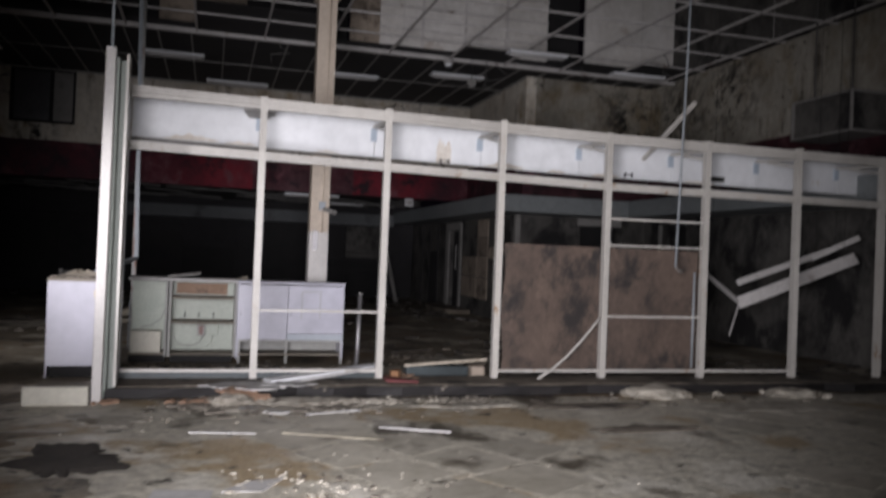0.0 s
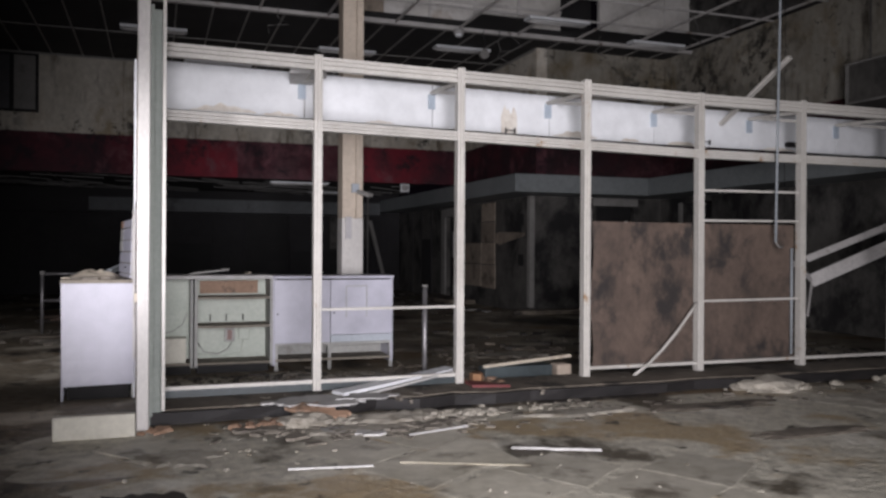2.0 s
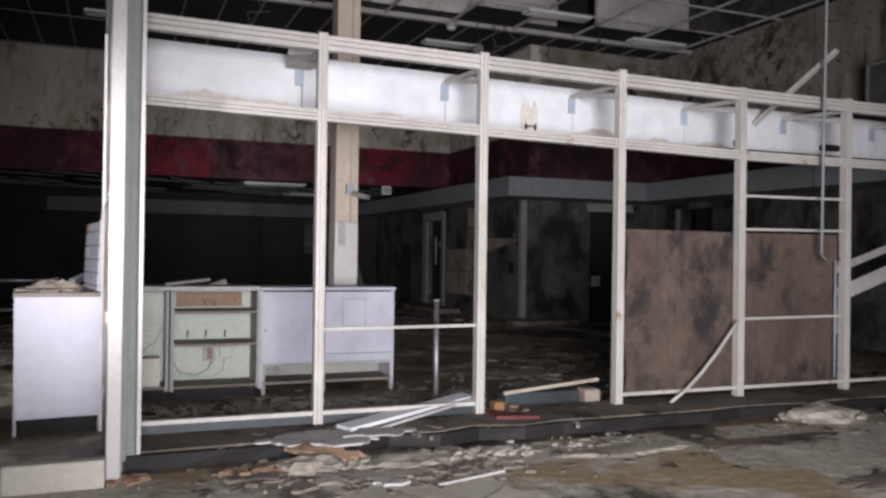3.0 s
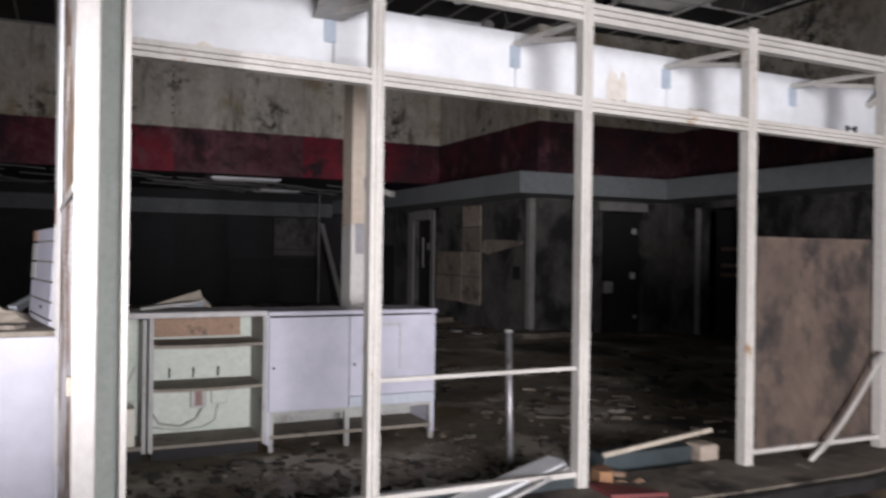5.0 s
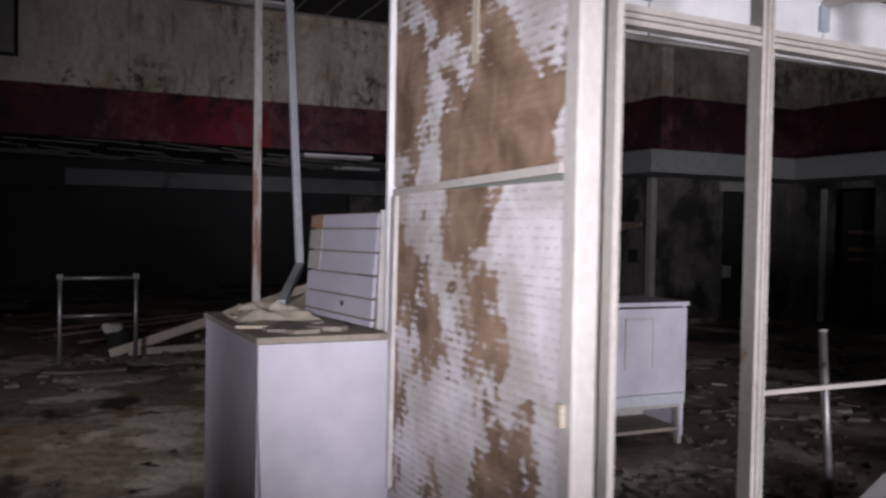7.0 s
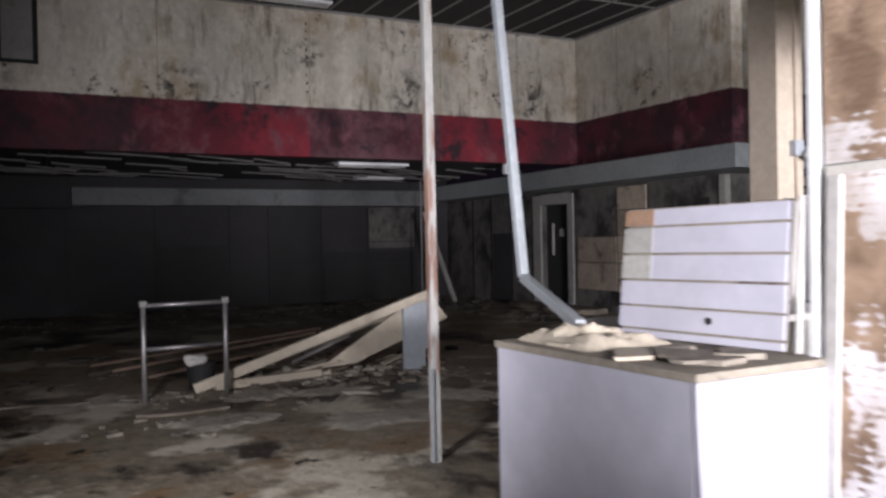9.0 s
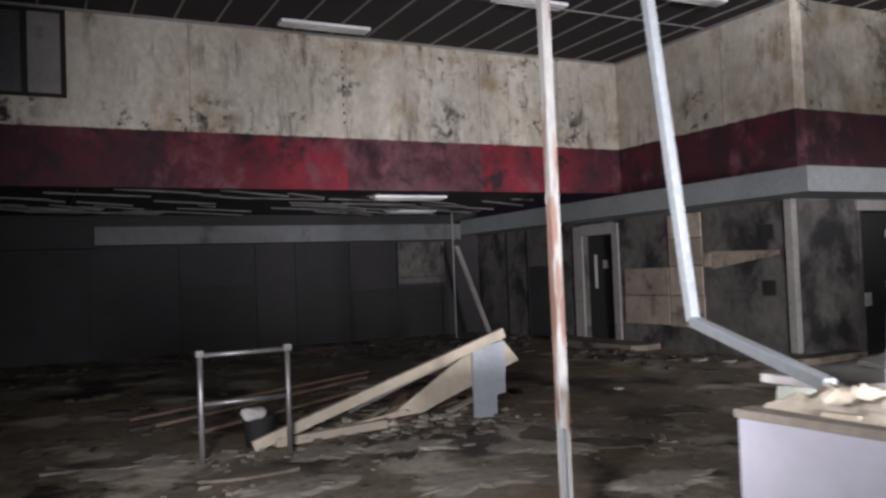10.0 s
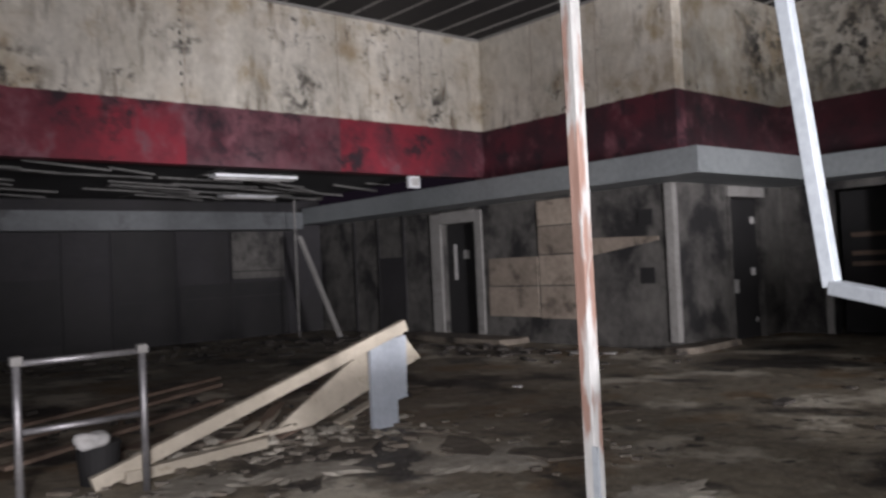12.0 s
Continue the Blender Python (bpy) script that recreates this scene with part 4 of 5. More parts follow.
def slat_panel():
    p = thing("slat_panel", (2.44, 9.1, 1.05), "white slatted display panel standing on the counter", "panel")
    a, b = Vector((2.335, 9.43, 1.05)), Vector((2.452, 8.68, 1.05))
    c, d = Vector((2.362, 9.39, 1.58)), Vector((2.474, 8.66, 1.59))
    edges = (0.0, 0.07, 0.25, 0.45, 0.65, 0.86, 1.0)
    for i in range(6):
        f0, f1 = edges[i] + 0.008, edges[i + 1] - 0.012
        bm = bmesh.new()
        q = [a.lerp(c, f0), b.lerp(d, f0), b.lerp(d, f1), a.lerp(c, f1)]
        n_ = (q[1] - q[0]).cross(q[3] - q[0]).normalized()
        v = [bm.verts.new(x + n_ * k) for k in (0.0, 0.018) for x in q]
        for f in ((0, 1, 2, 3), (7, 6, 5, 4), (0, 4, 5, 1), (1, 5, 6, 2), (2, 6, 7, 3), (3, 7, 4, 0)):
            bm.faces.new([v[k] for k in f])
        bmesh.ops.recalc_face_normals(bm, faces=bm.faces)
        part("slat", bm, M_WHITE, p)
        if i > 2:
            q = [q[0], q[0].lerp(q[1], 0.2), q[3].lerp(q[2], 0.2), q[3]]
            bm = bmesh.new()
            v = [bm.verts.new(x + n_ * k) for k in (0.019, 0.022) for x in q]
            for f in ((0, 1, 2, 3), (7, 6, 5, 4), (0, 4, 5, 1), (1, 5, 6, 2), (2, 6, 7, 3), (3, 7, 4, 0)):
                bm.faces.new([v[k] for k in f])
            bmesh.ops.recalc_face_normals(bm, faces=bm.faces)
            part("stain", bm, M_EDGE if i < 5 else M_OCHRE, p, "soiled end of a slat")
    bm = bmesh.new()
    q = [a, b, d, c]
    v = [bm.verts.new(x + n_ * k) for k in (-0.004, -0.016) for x in q]
    for f in ((0, 1, 2, 3), (7, 6, 5, 4), (0, 4, 5, 1), (1, 5, 6, 2), (2, 6, 7, 3), (3, 7, 4, 0)):
        bm.faces.new([v[k] for k in f])
    bmesh.ops.recalc_face_normals(bm, faces=bm.faces)
    part("backing", bm, M_DUST, p, "brown board showing in the grooves")
    part("knob", tube(bmesh.new(), [(2.42, 8.98, 1.14), (2.385, 8.98, 1.14)], 0.014), M_DARK, p, "black knob")
    part("end_edge", beam(bmesh.new(), (2.468, 8.635, 1.05), (2.474, 8.615, 1.60), 0.035, 0.012), M_SHEET, p, "pale board edge")
    return p


slat_panel()

# ---- pole and conduit ----
pole = thing("rusty_pole", (2.47, 11.53, 0), "square steel pole with peeling white paint and rust", "pole")
part("shaft", beam(bmesh.new(), (2.475, 11.53, -0.02), (2.455, 11.55, 5.5), 0.058, 0.058, bevel=0.004), M_POLE, pole)
part("split_strip", beam(bmesh.new(), (2.435, 11.49, 0.0), (2.437, 11.493, 0.62), 0.012, 0.03), M_PIPE, pole)
cond = thing("bent_conduit", (2.31, 9.81, 1.0), "white square conduit bent over and hanging from the ceiling", "conduit")
part("upper_run", beam(bmesh.new(), (2.575, 10.57, 1.25), (2.445, 10.99, 5.5), 0.05, 0.05, bevel=0.006), M_PIPE, cond)
part("lower_run", beam(bmesh.new(), (2.575, 10.57, 1.25), (2.22, 9.56, 1.085), 0.05, 0.05, bevel=0.006), M_PIPE, cond)

# ---- barrier, planks and rubble on the open floor ----
def barrier():
    b = thing("barrier_rail", (1.4, 14.72, 0), "tubular chrome barrier with two bars", "barrier")
    for x, y in ((1.015, 14.69), (1.78, 14.74)):
        part("post", tube(bmesh.new(), [(x, y, -0.02), (x, y, 0.5), (x, y, 0.93)], 0.024), M_CHROME, b)
        part("knuckle", box(x - 0.035, x + 0.035, y - 0.035, y + 0.035, 0.895, 0.955, bevel=0.012), M_TRIM, b)
    for z in (0.91, 0.50):
        part("bar", tube(bmesh.new(), [(1.04, 14.692, z), (1.755, 14.738, z)], 0.02), M_CHROME, b)
    return b


barrier()


def plank(p, q, w, h, m, label, up=(0, 0, 1)):
    return solid("plank", beam(bmesh.new(), p, q, w, h, up, bevel=0.004), m, label, "plank", group="planks in the heap")


plank((1.52, 15.02, 0.03), (4.19, 15.05, 0.875), 0.06, 0.10, M_TIMBER, "long pale timber plank propped on a grey board")
plank((1.75, 15.25, 0.03), (4.1, 15.35, 0.70), 0.12, 0.03, M_TIMBER, "pale timber plank in the heap")
plank((1.72, 15.0, 0.045), (2.90, 15.25, 0.045), 0.09, 0.08, M_TIMBER, "short pale timber on the floor")
plank((0.9, 16.8, 0.03), (3.6, 17.6, 0.22), 0.10, 0.035, M_REDWOOD, "brown timber plank lying in the rubble")
plank((0.7, 17.4, 0.03), (3.9, 18.3, 0.20), 0.10, 0.035, M_REDWOOD, "brown timber plank lying in the rubble")
plank((1.2, 16.1, 0.03), (3.2, 16.7, 0.20), 0.11, 0.035, M_REDWOOD, "brown timber plank lying in the rubble")
plank((2.9, 16.3, 0.02), (3.5, 15.9, 0.35), 0.03, 0.04, M_SHEET, "pale stick poking out of the heap")
bm = slab(bmesh.new(), [(3.86, 0.0), (4.13, 0.0), (4.13, 0.22), (4.24, 0.24), (4.25, 0.78), (3.86, 0.74)], 0.0, 0.04)
bm.transform(Matrix.Translation((0, 15.16, 0)) @ Matrix.Rotation(radians(90), 4, "X"))
solid("grey_board", bm, M_BLUEGREY, "upright pale blue-grey board holding up a plank", "board")
bm = slab(bmesh.new(), [(2.9, 0.10), (3.3, 0.12), (4.46, 0.56), (4.22, 0.84), (3.9, 0.72)], 0.0, 0.03)
bm.transform(Matrix.Translation((0, 15.22, 0)) @ Matrix.Rotation(radians(90), 4, "X"))
solid("plywood_offcut", bm, M_TIMBER, "pointed pale plywood offcut behind the grey board", "board")
bk = thing("bucket", (1.62, 15.2, 0), "black bucket with a crumpled white rag", "bucket")
bm = bmesh.new()
bmesh.ops.create_cone(bm, cap_ends=True, segments=20, radius1=0.12, radius2=0.15, depth=0.28, matrix=Matrix.Translation((1.62, 15.2, 0.14)))
part("pail", bm, M_DARK, bk)
bm = bmesh.new()
bmesh.ops.create_icosphere(bm, subdivisions=3, radius=0.10, matrix=Matrix.Translation((1.56, 15.12, 0.32)))
for v in bm.verts:
    v.co += v.normal * 0.08 * noise.noise(v.co * 8)
    v.co.z = 0.28 + (v.co.z - 0.28) * 0.75
part("rag", bm, M_SHEET, bk, "white rag")

# ---- ceiling grid and the wall seen above it ----
grid_frame = thing("ceiling_grid", (0, 9.0, 5.41), "bare metal ceiling grid with its tiles gone", "ceiling grid", kind=S)
part("edge_channel", box(-14, 13.15, 15.10, 15.2, 5.41, 5.49), M_TBAR, grid_frame)
xs = [-7.9 + 1.22 * i for i in range(18)]
for i, x in enumerate(xs):
    if x < 13.1:
        part("main_bar", beam(bmesh.new(), (x, 3.0, 5.45), (x + 0.02 * math.sin(i * 2.1), 15.1, 5.45), 0.035, 0.035), M_TBAR, grid_frame)
for k in range(10):
    y = 13.88 - 1.22 * k
    x0 = -8 if k % 3 else -2
    part("cross_bar", beam(bmesh.new(), (x0, y, 5.455), (13.1, y + 0.03 * math.sin(k * 1.7), 5.455), 0.028, 0.028), M_TBAR, grid_frame)
for i, x in enumerate(xs):
    for k in range(4):
        if (i * 5 + k * 3) % 4 == 0 and x < 13:
            part("hanger_wire", beam(bmesh.new(), (x, 13.88 - 2.44 * k, 5.46), (x, 13.88 - 2.44 * k, 7.4), 0.008, 0.008), M_TBAR, grid_frame)
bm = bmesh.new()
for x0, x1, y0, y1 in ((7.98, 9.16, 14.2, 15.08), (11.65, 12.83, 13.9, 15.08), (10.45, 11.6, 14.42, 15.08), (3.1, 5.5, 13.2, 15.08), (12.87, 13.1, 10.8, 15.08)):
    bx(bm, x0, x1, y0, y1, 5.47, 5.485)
solid("ceiling_tiles", bm, M_CEIL, "ceiling tiles left in the grid, undersides coloured as unlit", "ceiling tile", S)
# M_DARK pieces are set back as black sheets for unlit openings
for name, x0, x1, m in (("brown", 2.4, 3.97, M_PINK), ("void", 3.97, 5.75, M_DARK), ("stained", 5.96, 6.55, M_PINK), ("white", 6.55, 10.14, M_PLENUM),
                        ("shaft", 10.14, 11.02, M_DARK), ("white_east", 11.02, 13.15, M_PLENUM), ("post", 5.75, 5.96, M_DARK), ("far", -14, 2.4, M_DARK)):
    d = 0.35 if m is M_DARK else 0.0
    solid("wall_plenum_" + name, box(x0, x1, 15.21 + d, 15.3 + d, 5.6 if d else 5.49, 7.4), m, "upper wall above the open ceiling grid, flat black at unlit openings", "wall", S)
# battens on the white upper wall
bm = bmesh.new()
for z in (5.95, 6.4, 6.85):
    bx(bm, 6.55, 10.14, 15.17, 15.205, z, z + 0.05)
for x in (7.4, 8.3, 9.2):
    bx(bm, x, x + 0.05, 15.175, 15.207, 5.5, 7.4)
solid("trim_upper_wall", bm, M_TBAR, "thin battens across the white upper wall", "trim", S)
bm = bmesh.new()
for i in range(44):
    x = -13.5 + 0.61 * i
    if x < 13:
        beam(bm, (x, 15.35, 5.49), (x, 20.2 if x < 10 else 16.1, 5.49), 0.03, 0.02)
for y in (17.8,):
    beam(bm, (-14, y, 5.492), (10.05, y, 5.492), 0.03, 0.02)
beam(bm, (-14, 20.19, 5.475), (10.05, 20.19, 5.475), 0.03, 0.04)
beam(bm, (10.04, 16.15, 5.475), (10.04, 20.19, 5.475), 0.03, 0.04)
solid("ceiling_bars", bm, M_TRIM, "grey metal bars across the dark ceiling", "ceiling grid", S)


def ceiling_light(x, y, z, length, along_x=True, tilt=0.0):
    c = thing("ceiling_light", (x, y, z), "dead fluorescent ceiling light with a dusty white tray", "light fixture", "dead ceiling lights")
    a, b = (length / 2, 0.13) if along_x else (0.13, length / 2)
    part("tray", box(x - a, x + a, y - b, y + b, z - 0.05, z, bevel=0.008), M_FASCIA, c)
    for o in (-0.06, 0.06):
        p, q = ((x - a + 0.05, y + o, z - 0.068), (x + a - 0.05, y + o, z - 0.068)) if along_x else ((x + o, y - b + 0.05, z - 0.068), (x + o, y + b - 0.05, z - 0.068))
        part("tube", tube(bmesh.new(), [p, q], 0.014, 8), M_SHEET, c)
    return c


for x, y, z, n_, ax in ((3.95, 19.7, 5.48, 1.45, True), (2.6, 17.2, 5.48, 1.2, True), (6.4, 17.6, 5.48, 1.2, True), (8.6, 16.6, 5.48, 1.2, True), (-1.5, 18.2, 5.48, 1.2, True),
                        (9.4, 13.9, 5.43, 1.2, True), (12.0, 14.7, 5.43, 1.2, True), (6.05, 21.37, 2.985, 1.45, True), (7.4, 24.3, 2.985, 1.2, True)):
    ceiling_light(x, y, z, n_, ax)
bm = bmesh.new()
rnd = random.Random(8)
for k in range(130):
    x, y = rnd.uniform(-12, 8.6), rnd.uniform(20.6, 25.2)
    n_, a = rnd.uniform(0.3, 1.6), rnd.gauss(0, 0.04)
    beam(bm, (x, y, 2.985), (min(x + n_ * math.cos(a), 9.1), min(y + n_ * math.sin(a), 25.3), 2.985 - rnd.uniform(0, 0.10)), rnd.uniform(0.03, 0.16), 0.028)
for x in (-3, 0.4, 5.2):
    beam(bm, (x, 20.5, 2.98), (x, 25.3, 2.98), 0.03, 0.02)
solid("ceiling_gallery_bars", bm, M_BAR, "broken metal strips under the low gallery ceiling", "ceiling grid", S)
e = thing("junction_box", (8.5, 20.33, 2.74), "small white box hung at the gallery edge", "box")
part("case", box(8.39, 8.61, 20.28, 20.38, 2.74, 2.94, bevel=0.01), M_FASCIA, e)
part("lid", box(8.42, 8.58, 20.27, 20.279, 2.77, 2.91), M_SHEET, e)

# ---- upper window ----
w = thing("window_1", (-0.44, 20.33, 4.2), "dark upper window with black frame and a grey pane", "window", kind=S)
for a in ((-1.15, -1.08, 4.2, 5.5), (0.20, 0.27, 4.2, 5.5), (-0.30, -0.22, 4.27, 5.43)):
    part("window_frame", box(a[0], a[1], 20.26, 20.36, a[2], a[3]), M_DARK, w)
part("window_frame", box(-1.08, 0.20, 20.26, 20.36, 4.2, 4.27), M_DARK, w)
part("window_frame", box(-1.08, 0.20, 20.26, 20.36, 5.43, 5.5), M_DARK, w)
# reflected light on this pane is given as a lighter flat grey
part("pane", box(-0.22, 0.20, 20.30, 20.32, 4.27, 5.43), M_TRIM, w, "pane coloured grey for the light it reflects")
part("pane", box(-1.08, -0.30, 20.33, 20.35, 4.27, 5.43), M_GLASS, w, "dull dark pane")

bm = bmesh.new()
for x in (-3.1, 1.95, 4.45, 6.97, 8.65):
    bx(bm, x, x + 0.012, 20.2055, 20.212, 3.83, 5.46)
for y in (17.5, 18.9):
    bx(bm, 10.0555, 10.062, y, y + 0.012, 3.83, 5.46)
solid("trim_wall_seams", bm, M_PINK, "thin raised seams on the cream wall", "trim", S)
bm = bmesh.new()
rnd = random.Random(5)
for k in range(9):
    bx(bm, 4.40 - 0.012, 4.40 + rnd.uniform(0.005, 0.02), 20.202, 20.212, 4.0 + k * 0.15 + rnd.uniform(0, 0.05), 4.04 + k * 0.15 + rnd.uniform(0.02, 0.05))
solid("trim_screw_marks", bm, M_DARK, "row of black screw marks on the cream wall", "trim", S)

# ---- doorways ----
def door_side():
    d = thing("door_1", (10.1, 20.93, 0), "black open-looking door with a vertical slot in a pale frame", "door", kind=S)
    part("frame_jamb", box(9.96, 9.997, 20.26, 20.44, 0.1, 2.38), M_TRIM, d)
    part("frame_jamb", box(9.96, 9.997, 21.42, 21.72, 0.1, 2.38), M_TRIM, d)
    part("frame_head", box(9.955, 9.997, 20.44, 21.42, 2.18, 2.40), M_TRIM, d)
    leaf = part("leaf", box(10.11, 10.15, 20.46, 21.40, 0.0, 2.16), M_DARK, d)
    part("slot", box(10.103, 10.109, 21.12, 21.20, 1.10, 1.78), M_SHEET, leaf, "pale vertical slot")
    part("notice", box(10.103, 10.109, 20.76, 20.92, 1.50, 1.66), M_SHEET, leaf, "small pale notice")


def door_return():
    d = thing("door_2", (12.0, 16.3, 0), "black door with small pale plates in a dark frame", "door", kind=S)
    part("frame_head", box(11.45, 12.55, 16.165, 16.197, 2.27, 2.43), M_TRIM, d)
    part("frame_jamb", box(11.44, 11.52, 16.17, 16.197, 0.0, 2.27), M_LOWER, d)
    leaf = part("leaf", box(11.54, 12.45, 16.29, 16.33, 0.0, 2.24), M_DARK, d)
    for x, z, s in ((12.33, 1.90, 0.055), (12.30, 1.06, 0.06), (12.36, 0.28, 0.035)):
        part("plate", box(x - s, x + s, 16.282, 16.288, z - s, z + s), M_SHEET, leaf, "pale plate")
    part("scrap", slab(bmesh.new(), [(11.60, 16.20), (11.84, 16.28), (11.62, 16.285)], 0.74, 0.95), M_SHEET, d, "torn pale scrap on the jamb")


door_side()
door_return()
d = thing("door_3", (13.25, 14.9, 0), "black doorway with pale boards stacked inside", "door", kind=S)
part("frame_jamb", box(13.115, 13.147, 15.39, 15.50, 0, 2.33), M_TRIM, d)
# added black sheet that gives the open doorway its unlit depth
part("leaf", box(13.50, 13.54, 14.46, 15.37, 0.0, 2.3), M_DARK, d)
for z in (1.08, 1.55, 1.25):
    part("slat", box(13.46, 13.495, 14.5, 15.2, z, z + 0.07), M_REDWOOD, d)

# bare plasterboard squares on the side wall
pb = thing("plasterboard_patch", (9.98, 19.0, 0.4), "bare tan plasterboard squares on the dark wall", "wall panel")
for y0, y1, z0, z1 in ((18.06, 18.86, 1.98, 2.40), (18.06, 18.86, 1.50, 1.96), (18.06, 18.86, 0.98, 1.48), (18.04, 18.86, 0.42, 0.96),
                       (18.90, 20.10, 0.98, 1.47), (18.90, 20.12, 0.44, 0.96), (17.85, 18.03, 1.46, 1.7)):
    part("panel", box(9.972, 9.996, y0, y1, z0, z1, bevel=0.004), M_PINK, pb)
bm = slab(bmesh.new(), [(16.45, 1.62), (17.84, 1.42), (17.84, 1.72), (16.45, 1.68)], 0.0, 0.02)
bm.transform(Matrix(((0, 0, 1, 9.974), (1, 0, 0, 0), (0, 1, 0, 0), (0, 0, 0, 1))))
bmesh.ops.recalc_face_normals(bm, faces=bm.faces)
part("torn_strip", bm, M_PINK, pb)
for z in (0.98, 1.85):
    part("vent_hole", box(9.985, 9.997, 16.55, 16.80, z, z + 0.24), M_DARK, pb, "flat black square")
solid("corner_post", box(9.965, 9.997, 16.17, 16.31, 0.12, 2.44, bevel=0.004), M_TRIM, "scuffed pale corner strip on the wall edge", "trim", S)
solid("corner_post_face", box(10.0, 10.07, 16.165, 16.197, 0.12, 2.44, bevel=0.004), M_TRIM, "scuffed pale corner strip on the wall edge", "trim", S)
solid("door_step", slab(bmesh.new(), [(9.30, 19.2), (9.6, 19.1), (9.95, 19.15), (9.96, 22.0), (9.5, 22.05), (9.34, 21.3), (9.25, 20.3)], 0.0, 0.10, 0.03, 4), M_SILT, "dusty pale step before the doorway", "step", S)
solid("door_step_return", slab(bmesh.new(), [(9.5, 15.9), (9.8, 15.75), (10.4, 15.8), (11.1, 15.86), (11.15, 16.16), (9.55, 16.16)], 0.0, 0.09, 0.03, 5), M_SILT, "broken pale step at the wall corner", "step", S)
bm = box(10.0, 10.02, 21.75, 21.78, 0, 2.4)
for y in (22.6, 23.5, 24.4):
    bx(bm, 9.97, 9.998, y, y + 0.05, 0.0, 2.44)
bx(bm, 9.98, 9.998, 22.65, 23.5, 0.0, 1.6)
solid("trim_side_wall", bm, M_BACKLOW, "near-black battens on the far side wall", "trim", S)

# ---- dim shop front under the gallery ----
# the opening panels are flat black in place of unlit depth
for x0, x1, z0, z1, m, lab in ((5.2, 6.45, 0.05, 2.34, M_DARK, "flat black panel for an unlit shop opening"), (2.64, 4.2, 0.2, 1.46, M_DARK, "black panel on the dim wall"),
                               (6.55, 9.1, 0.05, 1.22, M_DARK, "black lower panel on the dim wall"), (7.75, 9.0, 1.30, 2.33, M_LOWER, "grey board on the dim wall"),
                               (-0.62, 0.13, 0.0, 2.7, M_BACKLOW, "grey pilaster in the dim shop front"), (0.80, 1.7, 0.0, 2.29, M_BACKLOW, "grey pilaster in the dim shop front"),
                               (-4.2, -3.4, 0.0, 2.29, M_BACKLOW, "grey pilaster in the dim shop front"), (-3.2, -0.9, 0.3, 2.2, M_DARK, "flat black panel for an unlit shop opening")):
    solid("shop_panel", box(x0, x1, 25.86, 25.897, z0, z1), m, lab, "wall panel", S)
bm = bmesh.new()
for x in (2.6, 4.25, 5.17, 6.48, 7.7, 9.05):
    bx(bm, x, x + 0.03, 25.84, 25.897, 0.0, 2.34)
bx(bm, 2.6, 9.05, 25.845, 25.895, 1.45, 1.47)
bx(bm, 5.2, 9.05, 25.845, 25.895, 0.9, 0.915)
solid("trim_shop_front", bm, M_BACKLOW, "thin dark mullions of the dim shop front", "trim", S)
solid("fallen_bar", beam(bmesh.new(), (8.70, 24.6, 2.15), (8.98, 23.6, 0.02), 0.11, 0.05), M_TRIM, "pale metal bar leaning down from the bulkhead", "bar")
solid("thin_post", tube(bmesh.new(), [(8.66, 24.7, 0), (8.66, 24.7, 2.99)], 0.02, 8), M_TRIM, "thin grey post under the gallery", "post")

# ---- storefront odds and ends ----
h = thing("hanging_rod", (8.74, 7.69, 1.39), "thin white conduit hanging down from the ceiling grid", "conduit")
part("rod", tube(bmesh.new(), [(8.87, 7.78, 5.45), (8.84, 7.76, 4.0), (8.79, 7.73, 2.7), (8.735, 7.69, 1.42)], 0.013, 8), M_PIPE, h)
part("hook", tube(bmesh.new(), [(8.735, 7.69, 1.42), (8.76, 7.69, 1.39), (8.80, 7.70, 1.37), (8.86, 7.72, 1.38)], 0.009, 8), M_TRIM, h)
solid("slanting_bar", beam(bmesh.new(), (8.936, 7.72, 3.37), (8.825, 8.69, 2.79), 0.05, 0.035), M_ALU, "cream bar slanting down onto the signboard", "bar")
solid("loose_strip", tube(bmesh.new(), [(7.84, 7.79, 0.80), (7.74, 7.785, 0.68), (7.60, 7.78, 0.52), (7.42, 7.775, 0.34), (7.25, 7.77, 0.20), (7.08, 7.76, 0.10)], 0.016, 8), M_ALU, "curved cream strip sagging against a post", "strip")
solid("thin_upright", tube(bmesh.new(), [(9.11, 7.87, 0.22), (9.11, 7.87, 1.36)], 0.014, 8), M_PIPE, "thin pale tube beside a storefront post", "tube")
sp = thing("stub_post", (5.15, 8.45, 0), "short chrome post standing behind the storefront", "post")
part("tube", tube(bmesh.new(), [(5.14, 8.42, -0.02), (5.16, 8.48, 0.5), (5.178, 8.535, 0.955)], 0.024), M_CHROME, sp)
part("cap", tube(bmesh.new(), [(5.178, 8.535, 0.955), (5.179, 8.537, 0.97)], 0.028), M_TRIM, sp)
for x in (6.16, 8.62):
    bm = box(x - 0.055, x + 0.055, 8.675, 8.690, 2.575, 2.587)
    for o in (-0.05, 0.05):
        bx(bm, x + o - 0.007, x + o + 0.007, 8.675, 8.6995, 2.545, 2.605)
    solid("sign_fixing", bm, M_DARK, "small black fixing bracket on the signboard", "fixing", group="sign fixings")
solid("sign_lamp", box(9.75, 10.0, 8.62, 8.698, 2.57, 2.63, bevel=0.01), M_DARK, "small black lamp bar on the signboard", "lamp")
